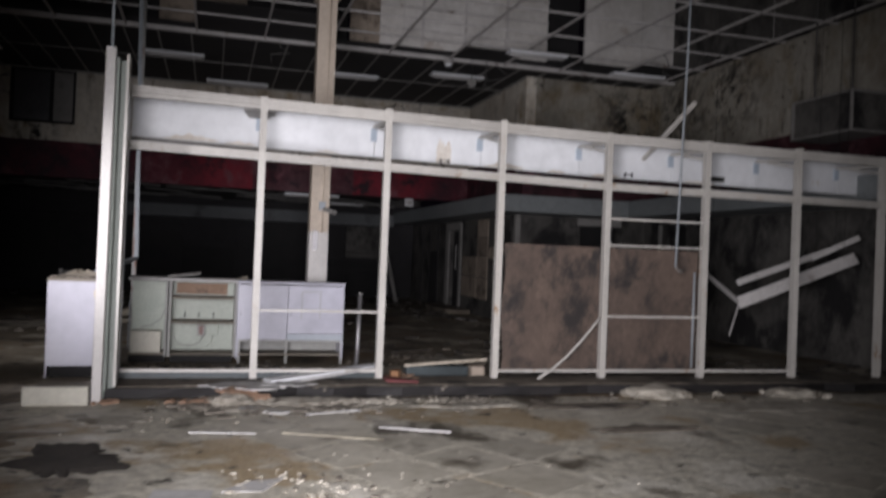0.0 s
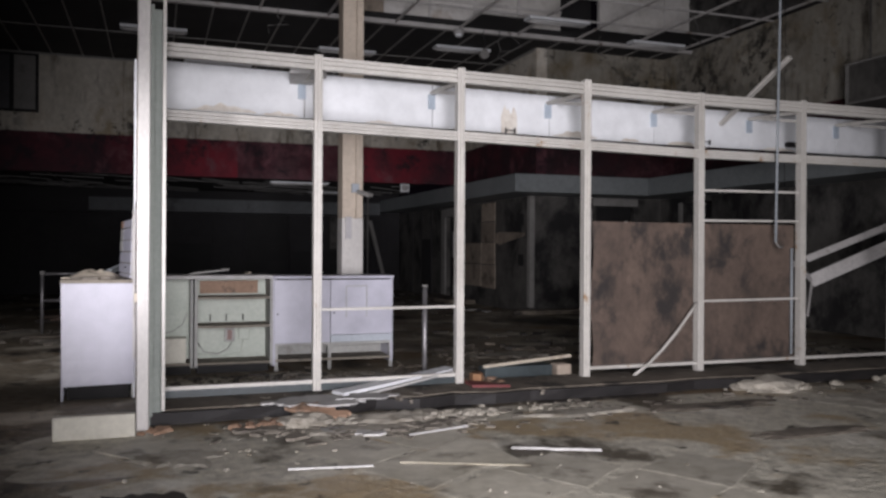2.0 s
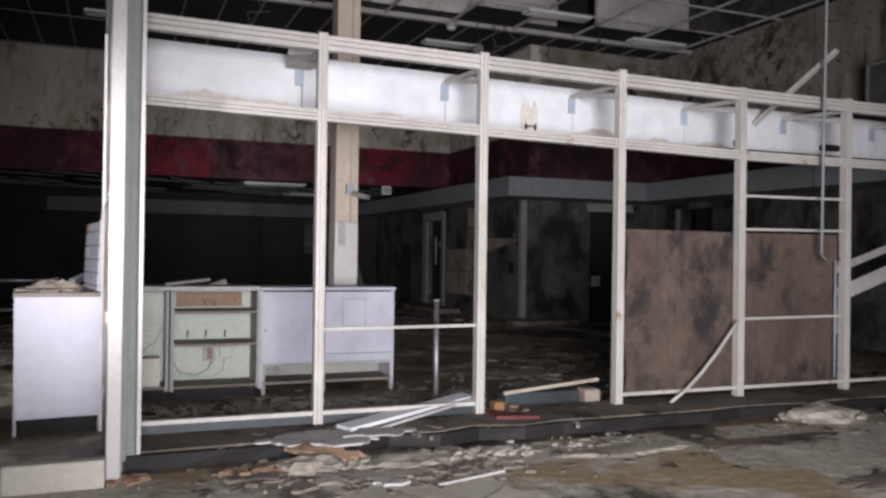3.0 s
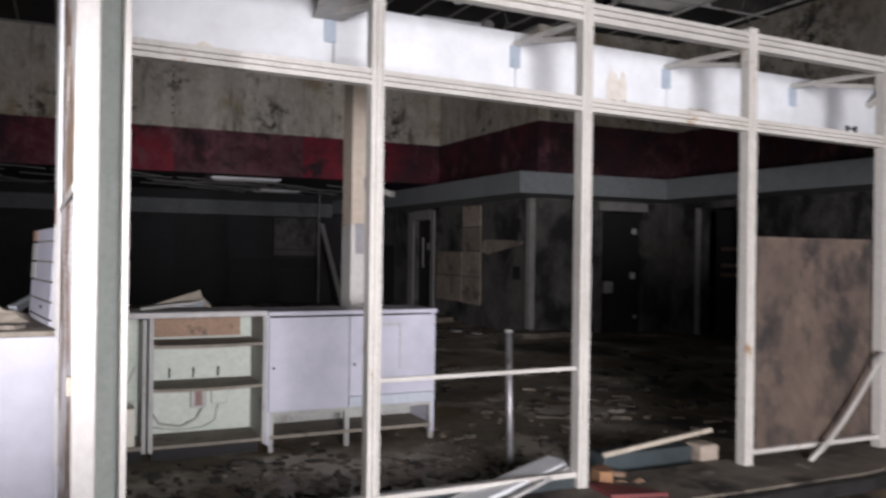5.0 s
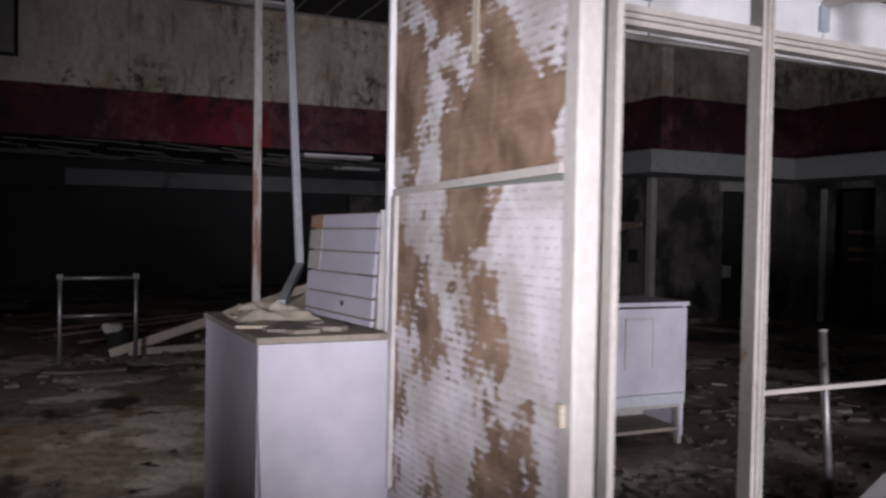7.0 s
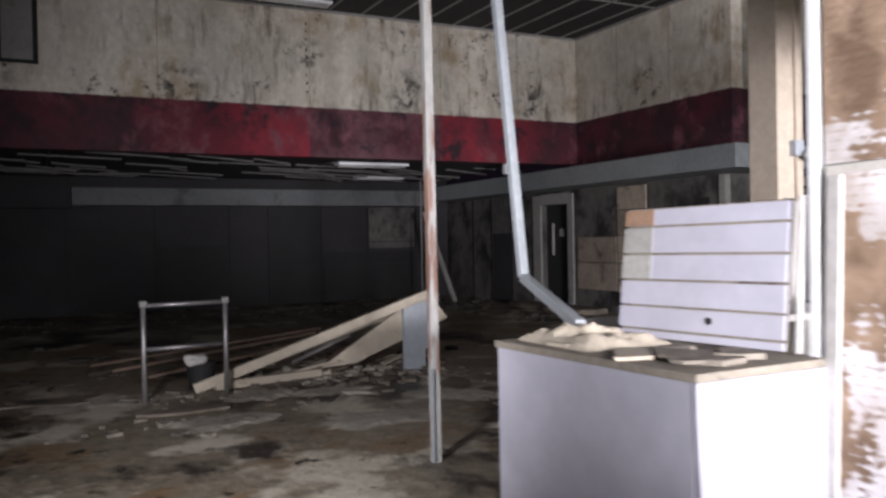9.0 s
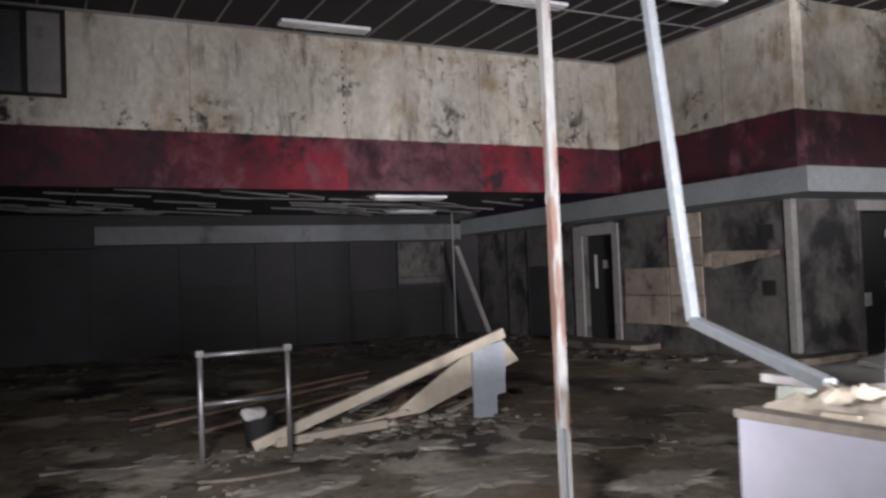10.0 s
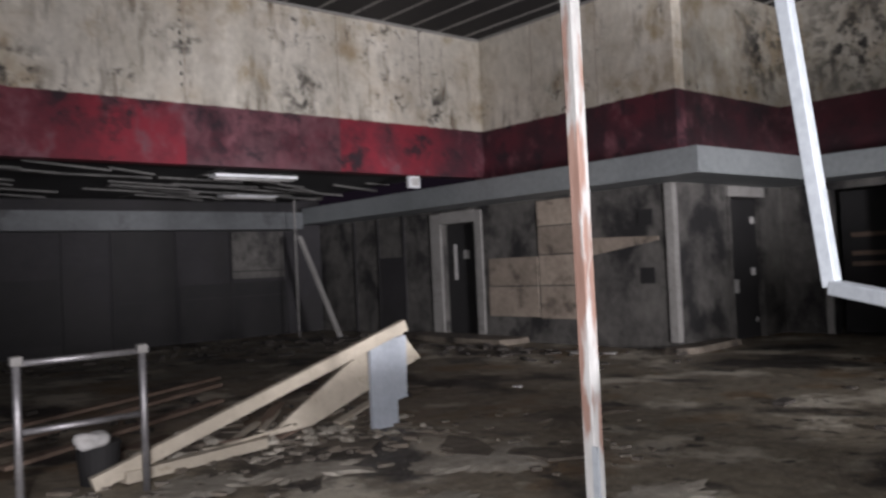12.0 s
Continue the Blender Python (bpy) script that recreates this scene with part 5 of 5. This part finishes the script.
solid("crumpled_bracket", slab(bmesh.new(), [(3.78, 8.2), (3.98, 8.1), (4.13, 8.3), (4.05, 8.68), (3.86, 8.68)], 2.90, 2.97, 0.03, 5), M_SHEET, "crumpled white sheet caught on the bracket", "scrap")


# strips of broken ceiling hanging by wires beside the east wall
def hanging_strip(p, q, w, h_, wires):
    t = thing("broken_ceiling_strip", (Vector(p) + Vector(q)) / 2, "broken pale ceiling strip hanging by wires", "ceiling strip", "hanging ceiling strips")
    part("strip", beam(bmesh.new(), p, q, w, h_, (0, 0.3, 1)), M_TBAR, t)
    for f in wires:
        c = Vector(p).lerp(Vector(q), f)
        part("wire", beam(bmesh.new(), c, (c.x, c.y, 5.45), 0.005, 0.005), M_DARK, t)


hanging_strip((10.83, 9.4, 0.93), (12.5, 9.0, 1.65), 0.04, 0.17, (0.9,))
hanging_strip((10.95, 9.6, 1.22), (12.3, 9.3, 1.75), 0.03, 0.09, (0.85,))
hanging_strip((10.25, 9.3, 1.32), (10.85, 9.4, 0.95), 0.03, 0.06, (0.1,))
hanging_strip((11.9, 9.2, 1.62), (12.55, 9.0, 1.95), 0.03, 0.08, (0.5,))
hanging_strip((10.5, 9.1, 0.50), (10.86, 9.4, 0.95), 0.02, 0.02, ())


# dark duct box above the east wall
du = thing("duct_box", (12.8, 9.78, 3.53), "dark sheet-metal duct box with pale flanges hung below the ceiling", "duct")
part("casing", box(12.5, 13.14, 9.18, 10.40, 3.55, 4.12, bevel=0.01), M_LOWER, du)
for z in (3.53, 4.12):
    part("flange", box(12.46, 13.14, 9.14, 10.44, z, z + 0.03), M_TRIM, du, "pale flange")
for y in (9.14, 10.40):
    part("end_flange", box(12.46, 12.498, y, y + 0.04, 3.562, 4.118), M_TRIM, du, "pale flange")
for y in (9.4, 10.2):
    part("hanger", beam(bmesh.new(), (12.7, y, 4.15), (12.7, y, 7.4), 0.02, 0.02), M_BAR, du)

# ---- debris on and before the kerb ----
def leaning(name, p, q, w, h_, m, label, cat, up=(0, 0, 1)):
    return solid(name, beam(bmesh.new(), p, q, w, h_, up, bevel=0.003), m, label, cat)


leaning("fallen_channel", (5.30, 8.10, 0.20), (4.10, 7.58, 0.115), 0.17, 0.03, M_FASCIA, "white metal channel fallen across the kerb", "channel")
leaning("fallen_strip", (5.33, 7.98, 0.20), (4.22, 7.44, 0.105), 0.03, 0.02, M_SHEET, "white strip beside the fallen channel", "strip")


def torn(outline, z0, z1, seed, jag=0.04, steps=6):
    """A torn flat sheet: each side of the outline is broken into a ragged run, and the top sags a little."""
    rnd = random.Random(seed)
    pts = []
    for (ax, ay), (bx_, by_) in zip(outline, outline[1:] + outline[:1]):
        for k in range(steps):
            f = k / steps
            pts.append((ax + (bx_ - ax) * f + rnd.uniform(-jag, jag) * (k > 0), ay + (by_ - ay) * f + rnd.uniform(-jag, jag) * (k > 0)))
    return slab(bmesh.new(), pts, z0, z1, 0.006, seed)


solid("board_fragment", torn([(3.44, 7.40), (3.66, 7.20), (4.10, 7.12), (4.26, 7.26), (4.0, 7.56), (3.66, 7.54)], 0.098, 0.112, 2), M_SHEET, "dirty torn board lying over the kerb edge", "board", group="torn boards on the kerb")
solid("board_fragment", torn([(4.02, 7.30), (4.42, 7.24), (4.58, 7.40), (4.20, 7.52)], 0.113, 0.122, 5, 0.03), M_SHEET, "grey-white torn board lying over the kerb edge", "board", group="torn boards on the kerb")
bm = torn([(3.60, 7.20), (3.98, 7.04), (4.10, 7.10), (3.86, 7.24)], 0.0, 0.02, 6, 0.03)
for v in bm.verts:
    v.co.z += max(0.0, (v.co.y - 7.02) * 0.45)
solid("rotten_board", bm, M_OCHRE, "rotten brown board edge under the broken board", "board")
solid("trough", box(5.66, 6.38, 8.12, 8.30, 0.0, 0.19, bevel=0.01), M_TEAL, "dark teal metal trough behind the kerb", "trough")
leaning("cream_strip", (5.62, 8.08, 0.205), (6.62, 8.2, 0.262), 0.03, 0.03, M_TIMBER, "cream strip lying on the trough", "strip")
solid("plaster_block", box(6.40, 6.56, 8.05, 8.22, 0.0, 0.2, bevel=0.02), M_PINK, "tan plaster block beside a post", "block")
solid("red_sill", slab(bmesh.new(), [(5.32, 7.58), (5.64, 7.50), (5.42, 7.82), (5.33, 7.82)], 0.09, 0.125, 0.01, 1), M_REDFLOOR, "dark red sill patch on the kerb", "sill")
for i, (x, y, r) in enumerate(((5.42, 8.02, 0.09), (5.55, 8.06, 0.11), (5.48, 7.9, 0.07), (5.9, 8.36, 0.09), (6.1, 8.36, 0.08))):
    bm = chip(90 + i, x, y, r, 0.09, 6, i * 0.8, 1.2)
    bm.transform(Matrix.Translation((0, 0, 0.09 if y < 8.0 else 0.0)))
    solid("rust_flake", bm, M_RUSTY, "orange rusted scale on the kerb", "debris", group="rust flakes")


def mound(x, y, r, h_, seed, m, label):
    bm = bmesh.new()
    bmesh.ops.create_icosphere(bm, subdivisions=3, radius=1.0)
    for v in bm.verts:
        k = 1 + 0.35 * noise.noise(v.co * 1.7 + Vector((seed, 0, 0)))
        v.co = Vector((x + v.co.x * r * k, y + v.co.y * r * 0.6 * k, max(-0.03, v.co.z * h_ * k + 0.25 * h_ * noise.noise(v.co * 4 + Vector((seed, 5, 0))))))
    return solid("rubble_mound", bm, m, label, "rubble", group="rubble mounds")


mound(8.25, 7.22, 0.40, 0.11, 1, M_PALE, "pale lump of caked silt before the kerb")
mound(10.0, 7.15, 0.34, 0.09, 2, M_PALE, "pale lump of caked silt before the kerb")
mound(3.72, 7.0, 0.26, 0.08, 3, M_PALE, "heap of plaster rubble before the kerb")
mound(4.35, 6.95, 0.30, 0.05, 4, M_PALE, "heap of plaster rubble before the kerb")

# loose sheets, sticks and tiles on the concourse
for i, (pts, m, lab) in enumerate((
        ([(3.15, 3.46), (3.49, 3.40), (3.58, 4.22), (3.24, 4.27)], M_SHEET, "white sheet lying flat on the concourse"),
        ([(3.55, 3.38), (3.79, 3.34), (3.86, 3.82), (3.61, 3.84)], M_SHEET, "dirty white sheet lying on the concourse"),
        ([(3.62, 4.18), (3.86, 4.16), (4.0, 4.42), (3.78, 4.38)], M_SHEET, "torn white scrap on the concourse"),
        ([(2.28, 6.60), (2.62, 6.18), (3.05, 6.34), (2.95, 6.66), (2.74, 6.80)], M_TILE, "pale stone slab on the concourse"),
        ([(4.10, 5.72), (4.84, 5.40), (4.80, 6.10), (4.70, 6.2)], M_TILE, "pale triangular stone slab on the concourse"))):
    solid("loose_sheet", slab(bmesh.new(), pts, 0.0, 0.006 + 0.001 * i, 0.012, i), m, lab, "sheet", group="loose sheets on the floor")
leaning("white_stick", (3.40, 5.70, 0.025), (3.90, 5.62, 0.025), 0.024, 0.012, M_SHEET, "thin white stick on the concourse floor", "stick")
solid("bent_stick", tube(bmesh.new(), [(4.88, 5.78, 0.02), (5.08, 5.70, 0.02), (5.14, 5.63, 0.025), (5.22, 5.63, 0.02), (5.42, 5.54, 0.02)], 0.010, 8), M_SHEET, "thin bent white stick on the concourse floor", "stick")
leaning("thin_strip", (4.35, 6.35, 0.02), (4.85, 6.5, 0.02), 0.02, 0.015, M_SHEET, "thin pale strip on the concourse floor", "stick")

# rotated stone tiles of the concourse that still show under the silt
rnd = random.Random(21)
turn = radians(28)
pieces = [mesh_of("floor_tile", slab(bmesh.new(), [(-0.29 + rnd.uniform(0, .04), -0.29), (0.29, -0.29 + rnd.uniform(0, .05)), (0.29 - rnd.uniform(0, .10), 0.29), (-0.29, 0.29 - rnd.uniform(0, .08))], -0.03, 0.0, 0.012, k), M_TILE) for k in range(5)]
for i in range(-12, 16):
    for j in range(-12, 14):
        u, v = i * 0.61, j * 0.61
        x, y = 5.6 + u * math.cos(turn) - v * math.sin(turn), 4.2 + u * math.sin(turn) + v * math.cos(turn)
        keep = noise.noise((x * 0.55, y * 0.55, 9)) + rnd.uniform(-0.2, 0.2)
        if 2.0 < x < 11.5 and 1.6 < y < 6.6 and keep > 0.10:
            o = new("floor_tile", pieces[rnd.randrange(5)])
            o.parent = concourse
            o.matrix_basis = pose(x, y, 0.0008 + rnd.uniform(0, 0.0006), rnd.uniform(-0.05, 0.05), rnd.uniform(-0.05, 0.05), 28 + rnd.choice((0, 90, 180, 270)) + rnd.uniform(-1.5, 1.5))


# ---- scattered rubble ----
def scatter(name, spots, m, label):
    verts, faces = [], []
    rnd = random.Random(len(spots) * 7 + 3)
    for cx, cy, sx, sy, count, size, z in spots:
        for _ in range(count):
            x, y = rnd.gauss(cx, sx), rnd.gauss(cy, sy)
            a, s = rnd.uniform(0, math.tau), size * rnd.uniform(0.35, 1.3)
            l_, w_, h_ = s * rnd.uniform(0.7, 1.6), s * rnd.uniform(0.4, 1.0), s * rnd.uniform(0.04, 0.28)
            k = len(verts)
            for dz in (-0.02, h_):
                for du, dv in ((-1, -1), (1, -1), (1, 1), (-1, 1)):
                    u, v = du * l_ / 2 * rnd.uniform(0.6, 1.1), dv * w_ / 2 * rnd.uniform(0.6, 1.1)
                    verts.append((x + u * math.cos(a) - v * math.sin(a), y + u * math.sin(a) + v * math.cos(a), z + dz * rnd.uniform(0.6, 1.0)))
            faces += [(k + 3, k + 2, k + 1, k), (k + 4, k + 5, k + 6, k + 7), (k, k + 1, k + 5, k + 4), (k + 1, k + 2, k + 6, k + 5), (k + 2, k + 3, k + 7, k + 6), (k + 3, k, k + 4, k + 7)]
    me = bpy.data.meshes.new(name)
    me.from_pydata(verts, [], faces)
    me.materials.append(m)
    return tagged(new(name, me), label, "rubble", kind="stuff")


scatter("plaster_rubble", [(3.9, 6.85, 0.35, 0.2, 160, 0.08, 0.0), (4.5, 6.75, 0.35, 0.2, 130, 0.07, 0.0), (5.5, 6.9, 1.0, 0.2, 90, 0.06, 0.0), (8.0, 6.95, 1.4, 0.2, 80, 0.07, 0.0), (3.9, 7.5, 0.4, 0.1, 50, 0.06, 0.1), (3.6, 7.7, 0.5, 0.15, 45, 0.06, 0.09),
                           (4.8, 7.6, 0.5, 0.15, 45, 0.06, 0.09), (6.2, 7.75, 0.6, 0.12, 30, 0.06, 0.09), (4.3, 3.7, 0.4, 0.4, 60, 0.04, 0.005), (8.5, 7.7, 1.2, 0.1, 40, 0.06, 0.09)], M_PLASTER, "pale plaster crumbs along the kerb")
def chunks(name, spots, m, label):
    """Broken lumps with uneven corners, each turned and tipped a little."""
    verts, faces = [], []
    rnd = random.Random(77)
    for cx, cy, sx, sy, count, size, z in spots:
        for _ in range(count):
            c = Vector((rnd.gauss(cx, sx), rnd.gauss(cy, sy), z))
            r = size * rnd.uniform(0.4, 1.25)
            turn = Matrix.Rotation(rnd.uniform(0, math.tau), 3, "Z") @ Matrix.Rotation(rnd.uniform(-0.5, 0.5), 3, "X")
            k, rings = len(verts), ((-0.1, 1.0), (0.35, 0.9), (0.62, 0.45))
            for h, q in rings:
                for i in range(6):
                    a = i * math.tau / 6 + rnd.uniform(-0.3, 0.3)
                    w = r * q * rnd.uniform(0.6, 1.1)
                    verts.append(tuple(c + turn @ Vector((math.cos(a) * w * 1.3, math.sin(a) * w, h * r * rnd.uniform(0.7, 1.0)))))
            for ring in (0, 6):
                for i in range(6):
                    j = (i + 1) % 6
                    faces.append((k + ring + i, k + ring + j, k + ring + 6 + j, k + ring + 6 + i))
            faces.append(tuple(k + 12 + i for i in range(6)))
    me = bpy.data.meshes.new(name)
    me.from_pydata(verts, [], faces)
    me.materials.append(m)
    return tagged(new(name, me), label, "rubble", kind="stuff")


chunks("plaster_lumps", [(4.35, 7.02, 0.28, 0.10, 46, 0.05, 0.0), (4.75, 7.0, 0.25, 0.10, 34, 0.045, 0.0), (3.85, 6.98, 0.22, 0.08, 26, 0.05, 0.0), (5.4, 7.0, 0.4, 0.12, 24, 0.035, 0.0), (4.15, 4.05, 0.18, 0.16, 60, 0.024, 0.0), (3.9, 4.35, 0.12, 0.1, 20, 0.022, 0.0), (3.2, 6.4, 0.5, 0.3, 30, 0.02, 0.0), (4.4, 5.0, 0.8, 0.6, 40, 0.014, 0.0),
                         (8.25, 7.2, 0.3, 0.12, 24, 0.05, 0.03), (10.0, 7.15, 0.3, 0.12, 20, 0.05, 0.02), (3.3, 15.25, 0.45, 0.22, 34, 0.07, 0.0), (2.6, 15.7, 0.4, 0.2, 20, 0.07, 0.0)], M_PALE, "pale broken plaster lumps beside the kerb and the timber")
chunks("silt_lumps", [(3.4, 8.9, 0.5, 0.25, 80, 0.026, 0.0), (4.8, 8.75, 0.6, 0.25, 90, 0.028, 0.0), (6.2, 8.7, 0.5, 0.3, 70, 0.03, 0.0), (5.8, 9.6, 0.6, 0.4, 50, 0.032, 0.0)], M_SILT, "muddy silt lumps behind the storefront kerb")
chunks("brown_lumps", [(3.45, 7.06, 0.14, 0.08, 22, 0.07, 0.0), (3.8, 7.12, 0.12, 0.06, 12, 0.06, 0.0), (5.5, 7.95, 0.16, 0.12, 16, 0.05, 0.085), (2.65, 7.08, 0.06, 0.05, 10, 0.05, 0.0)], M_OCHRE, "brown rotten lumps on and behind the kerb")
scatter("heap_crumbs", [(2.9, 15.5, 0.5, 0.3, 70, 0.11, 0.0), (3.4, 14.8, 0.4, 0.25, 50, 0.10, 0.0), (1.9, 14.85, 0.5, 0.25, 40, 0.08, 0.0), (1.3, 13.6, 0.5, 0.25, 30, 0.09, 0.0), (4.4, 13.5, 0.5, 0.5, 25, 0.08, 0.0), (4.5, 8.7, 0.8, 0.3, 60, 0.08, 0.0)], M_PLASTER, "pale plaster crumbs round the timber heap")
scatter("floor_rubble", [(4.2, 8.9, 0.9, 0.35, 110, 0.07, 0.0), (6.5, 10.0, 0.8, 0.5, 40, 0.12, 0.0), (7.5, 10.8, 0.9, 0.5, 30, 0.13, 0.0), (3.0, 15.6, 0.7, 0.45, 90, 0.12, 0.0), (3.6, 14.9, 0.4, 0.35, 24, 0.14, 0.0),
                         (2.0, 14.2, 0.6, 0.4, 14, 0.08, 0.0), (4.0, 13.4, 0.5, 0.4, 10, 0.07, 0.0)], M_SILT, "broken plaster pieces over the muddy floor")
scatter("dark_rubble", [(8.8, 18.5, 0.5, 1.2, 90, 0.16, 0.0), (7.5, 23.5, 2.0, 1.0, 120, 0.18, 0.0), (2.0, 23.5, 4.0, 1.0, 120, 0.16, 0.0), (9.0, 11.0, 1.5, 1.2, 80, 0.14, 0.0), (11, 9.2, 0.9, 0.5, 60, 0.16, 0.0), (2.5, 17.5, 2.0, 1.0, 60, 0.15, 0.0), (3.5, 9.4, 0.6, 0.2, 50, 0.08, 0.0)], M_SOD, "dark sodden rubble along the walls")
for i, (x, y, r, s, m) in enumerate(((2.9, 15.9, 0.28, 1.4, M_PLASTER), (3.5, 14.75, 0.24, 1.5, M_PLASTER), (3.2, 15.5, 0.22, 1.2, M_TIMBER), (3.75, 15.5, 0.2, 1.0, M_TIMBER), (2.3, 16.2, 0.25, 1.8, M_REDWOOD),
                                     (3.9, 14.0, 0.3, 1.6, M_PLASTER), (4.2, 13.3, 0.28, 1.7, M_PLASTER), (1.3, 14.1, 0.3, 1.6, M_PLASTER), (2.6, 14.1, 0.2, 1.5, M_PLASTER), (6.6, 10.2, 0.3, 1.6, M_PLASTER), (7.4, 10.7, 0.28, 1.7, M_PLASTER),
                                     (9.2, 17.4, 0.22, 1.2, M_TRIM), (9.3, 16.9, 0.14, 1.0, M_SHEET), (6.3, 15.8, 0.08, 1.0, M_SHEET), (0.3, 15.2, 0.35, 1.8, M_PLASTER))):
    solid("board_chip", chip(200 + i, x, y, r * 0.8, 0.012 + 0.004 * (i % 4), 11, i * 0.9, s), M_SILT if m is M_PLASTER else m, "broken flat board piece on the muddy floor", "debris", group="board pieces on the floor")

rnd = random.Random(33)
for i in range(9):
    x, y, a = rnd.uniform(2.3, 3.9), rnd.uniform(15.35, 16.3), rnd.uniform(-0.9, 0.9)
    n_ = rnd.uniform(0.25, 0.7)
    solid("timber_scrap", beam(bmesh.new(), (x, y, 0.03), (x + n_ * math.cos(a), y + n_ * math.sin(a), 0.03 + rnd.uniform(0.02, 0.22)), rnd.uniform(0.04, 0.10), 0.02), M_TIMBER if i % 3 else M_REDWOOD,
          "short splintered timber scrap in the heap", "timber", group="timber scraps")
for i, (x, y, r) in enumerate(((4.0, 6.95, 0.15), (4.25, 7.0, 0.13), (3.5, 6.98, 0.14), (4.6, 6.95, 0.12), (3.9, 6.72, 0.10), (3.3, 6.9, 0.09), (4.75, 7.12, 0.12), (4.1, 6.55, 0.09), (3.6, 6.6, 0.08), (5.0, 6.8, 0.08))):
    solid("plaster_fragment", chip(300 + i, x, y, r, 0.010 + 0.004 * (i % 3), 13, i * 1.3, 1.4), (M_PALE, M_SHEET, M_PLASTER)[i % 3], "broken plaster fragment before the kerb", "debris", group="plaster fragments")


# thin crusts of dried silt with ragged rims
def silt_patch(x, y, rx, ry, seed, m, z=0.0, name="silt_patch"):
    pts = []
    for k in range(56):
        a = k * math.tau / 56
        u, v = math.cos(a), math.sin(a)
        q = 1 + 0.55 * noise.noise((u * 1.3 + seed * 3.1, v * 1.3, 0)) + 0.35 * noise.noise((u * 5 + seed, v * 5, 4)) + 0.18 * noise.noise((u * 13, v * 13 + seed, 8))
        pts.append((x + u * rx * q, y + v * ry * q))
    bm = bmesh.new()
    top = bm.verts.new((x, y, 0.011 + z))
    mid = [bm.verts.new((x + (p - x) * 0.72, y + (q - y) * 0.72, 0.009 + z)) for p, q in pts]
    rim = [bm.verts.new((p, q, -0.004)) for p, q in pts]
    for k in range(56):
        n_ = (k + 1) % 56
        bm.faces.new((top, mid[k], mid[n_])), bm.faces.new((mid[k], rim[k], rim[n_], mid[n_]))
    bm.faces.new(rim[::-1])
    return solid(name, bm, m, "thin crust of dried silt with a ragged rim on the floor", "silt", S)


for i, (x, y, rx, ry, m) in enumerate(((0.5, 15.1, 0.55, 0.45, M_PALE), (1.5, 13.55, 0.45, 0.30, M_PALE), (2.7, 12.95, 0.55, 0.32, M_PALE), (3.8, 13.6, 0.50, 0.40, M_PALE), (3.75, 12.15, 0.45, 0.25, M_PALE),
                                       (2.05, 14.55, 0.35, 0.30, M_PALE), (2.75, 14.3, 0.4, 0.3, M_PALE), (5.3, 14.2, 0.5, 0.4, M_SILT), (6.2, 11.2, 0.6, 0.35, M_SILT), (6.9, 10.2, 0.5, 0.3, M_PALE))):
    silt_patch(x, y, rx, ry, i + 1, m, 0.001 * i)
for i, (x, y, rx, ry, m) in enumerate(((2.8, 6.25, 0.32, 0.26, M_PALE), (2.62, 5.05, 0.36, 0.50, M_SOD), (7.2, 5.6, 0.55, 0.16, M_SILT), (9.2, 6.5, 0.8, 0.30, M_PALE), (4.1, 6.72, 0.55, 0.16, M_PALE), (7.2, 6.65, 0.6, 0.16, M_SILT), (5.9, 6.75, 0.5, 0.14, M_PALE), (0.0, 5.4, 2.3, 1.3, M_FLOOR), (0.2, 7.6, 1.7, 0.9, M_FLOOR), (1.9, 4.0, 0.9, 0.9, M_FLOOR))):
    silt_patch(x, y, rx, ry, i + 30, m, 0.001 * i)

# fittings that dangle from the edge of the ceiling grid
f = thing("smoke_detector", (7.95, 15.05, 5.33), "dusty white round detector under the ceiling edge", "detector")
part("base", tube(bmesh.new(), [(7.95, 15.05, 5.33), (7.95, 15.05, 5.41)], 0.10, 16), M_SHEET, f)
part("cap", tube(bmesh.new(), [(7.95, 15.05, 5.28), (7.95, 15.05, 5.329)], 0.07, 16), M_FASCIA, f)
f = thing("hanging_lamp", (8.42, 14.95, 4.9), "small round dead lamp dangling on its cable", "lamp")
part("bowl", tube(bmesh.new(), [(8.42, 14.92, 4.97), (8.42, 15.0, 4.97)], 0.09, 16), M_TRIM, f)
part("cable", tube(bmesh.new(), [(8.42, 14.96, 5.05), (8.45, 14.96, 5.2), (8.40, 14.98, 5.35), (8.44, 15.0, 5.45)], 0.008, 6), M_DARK, f)
rnd = random.Random(61)
for x, y, n_ in ((8.7, 14.9, 0.7), (8.95, 14.95, 0.45), (4.6, 14.9, 0.5), (10.7, 14.6, 0.55), (11.6, 13.0, 0.6)):
    pts = [(x, y, 5.45)]
    for k in range(1, 6):
        pts.append((x + 0.06 * k * rnd.uniform(-1, 1.4), y + rnd.uniform(-0.05, 0.05), 5.45 - n_ * k / 5 * rnd.uniform(0.85, 1.0)))
    solid("dangling_wire", tube(bmesh.new(), pts, 0.009, 6), M_BAR, "loose wire dangling from the ceiling grid", "wire", group="dangling wires")
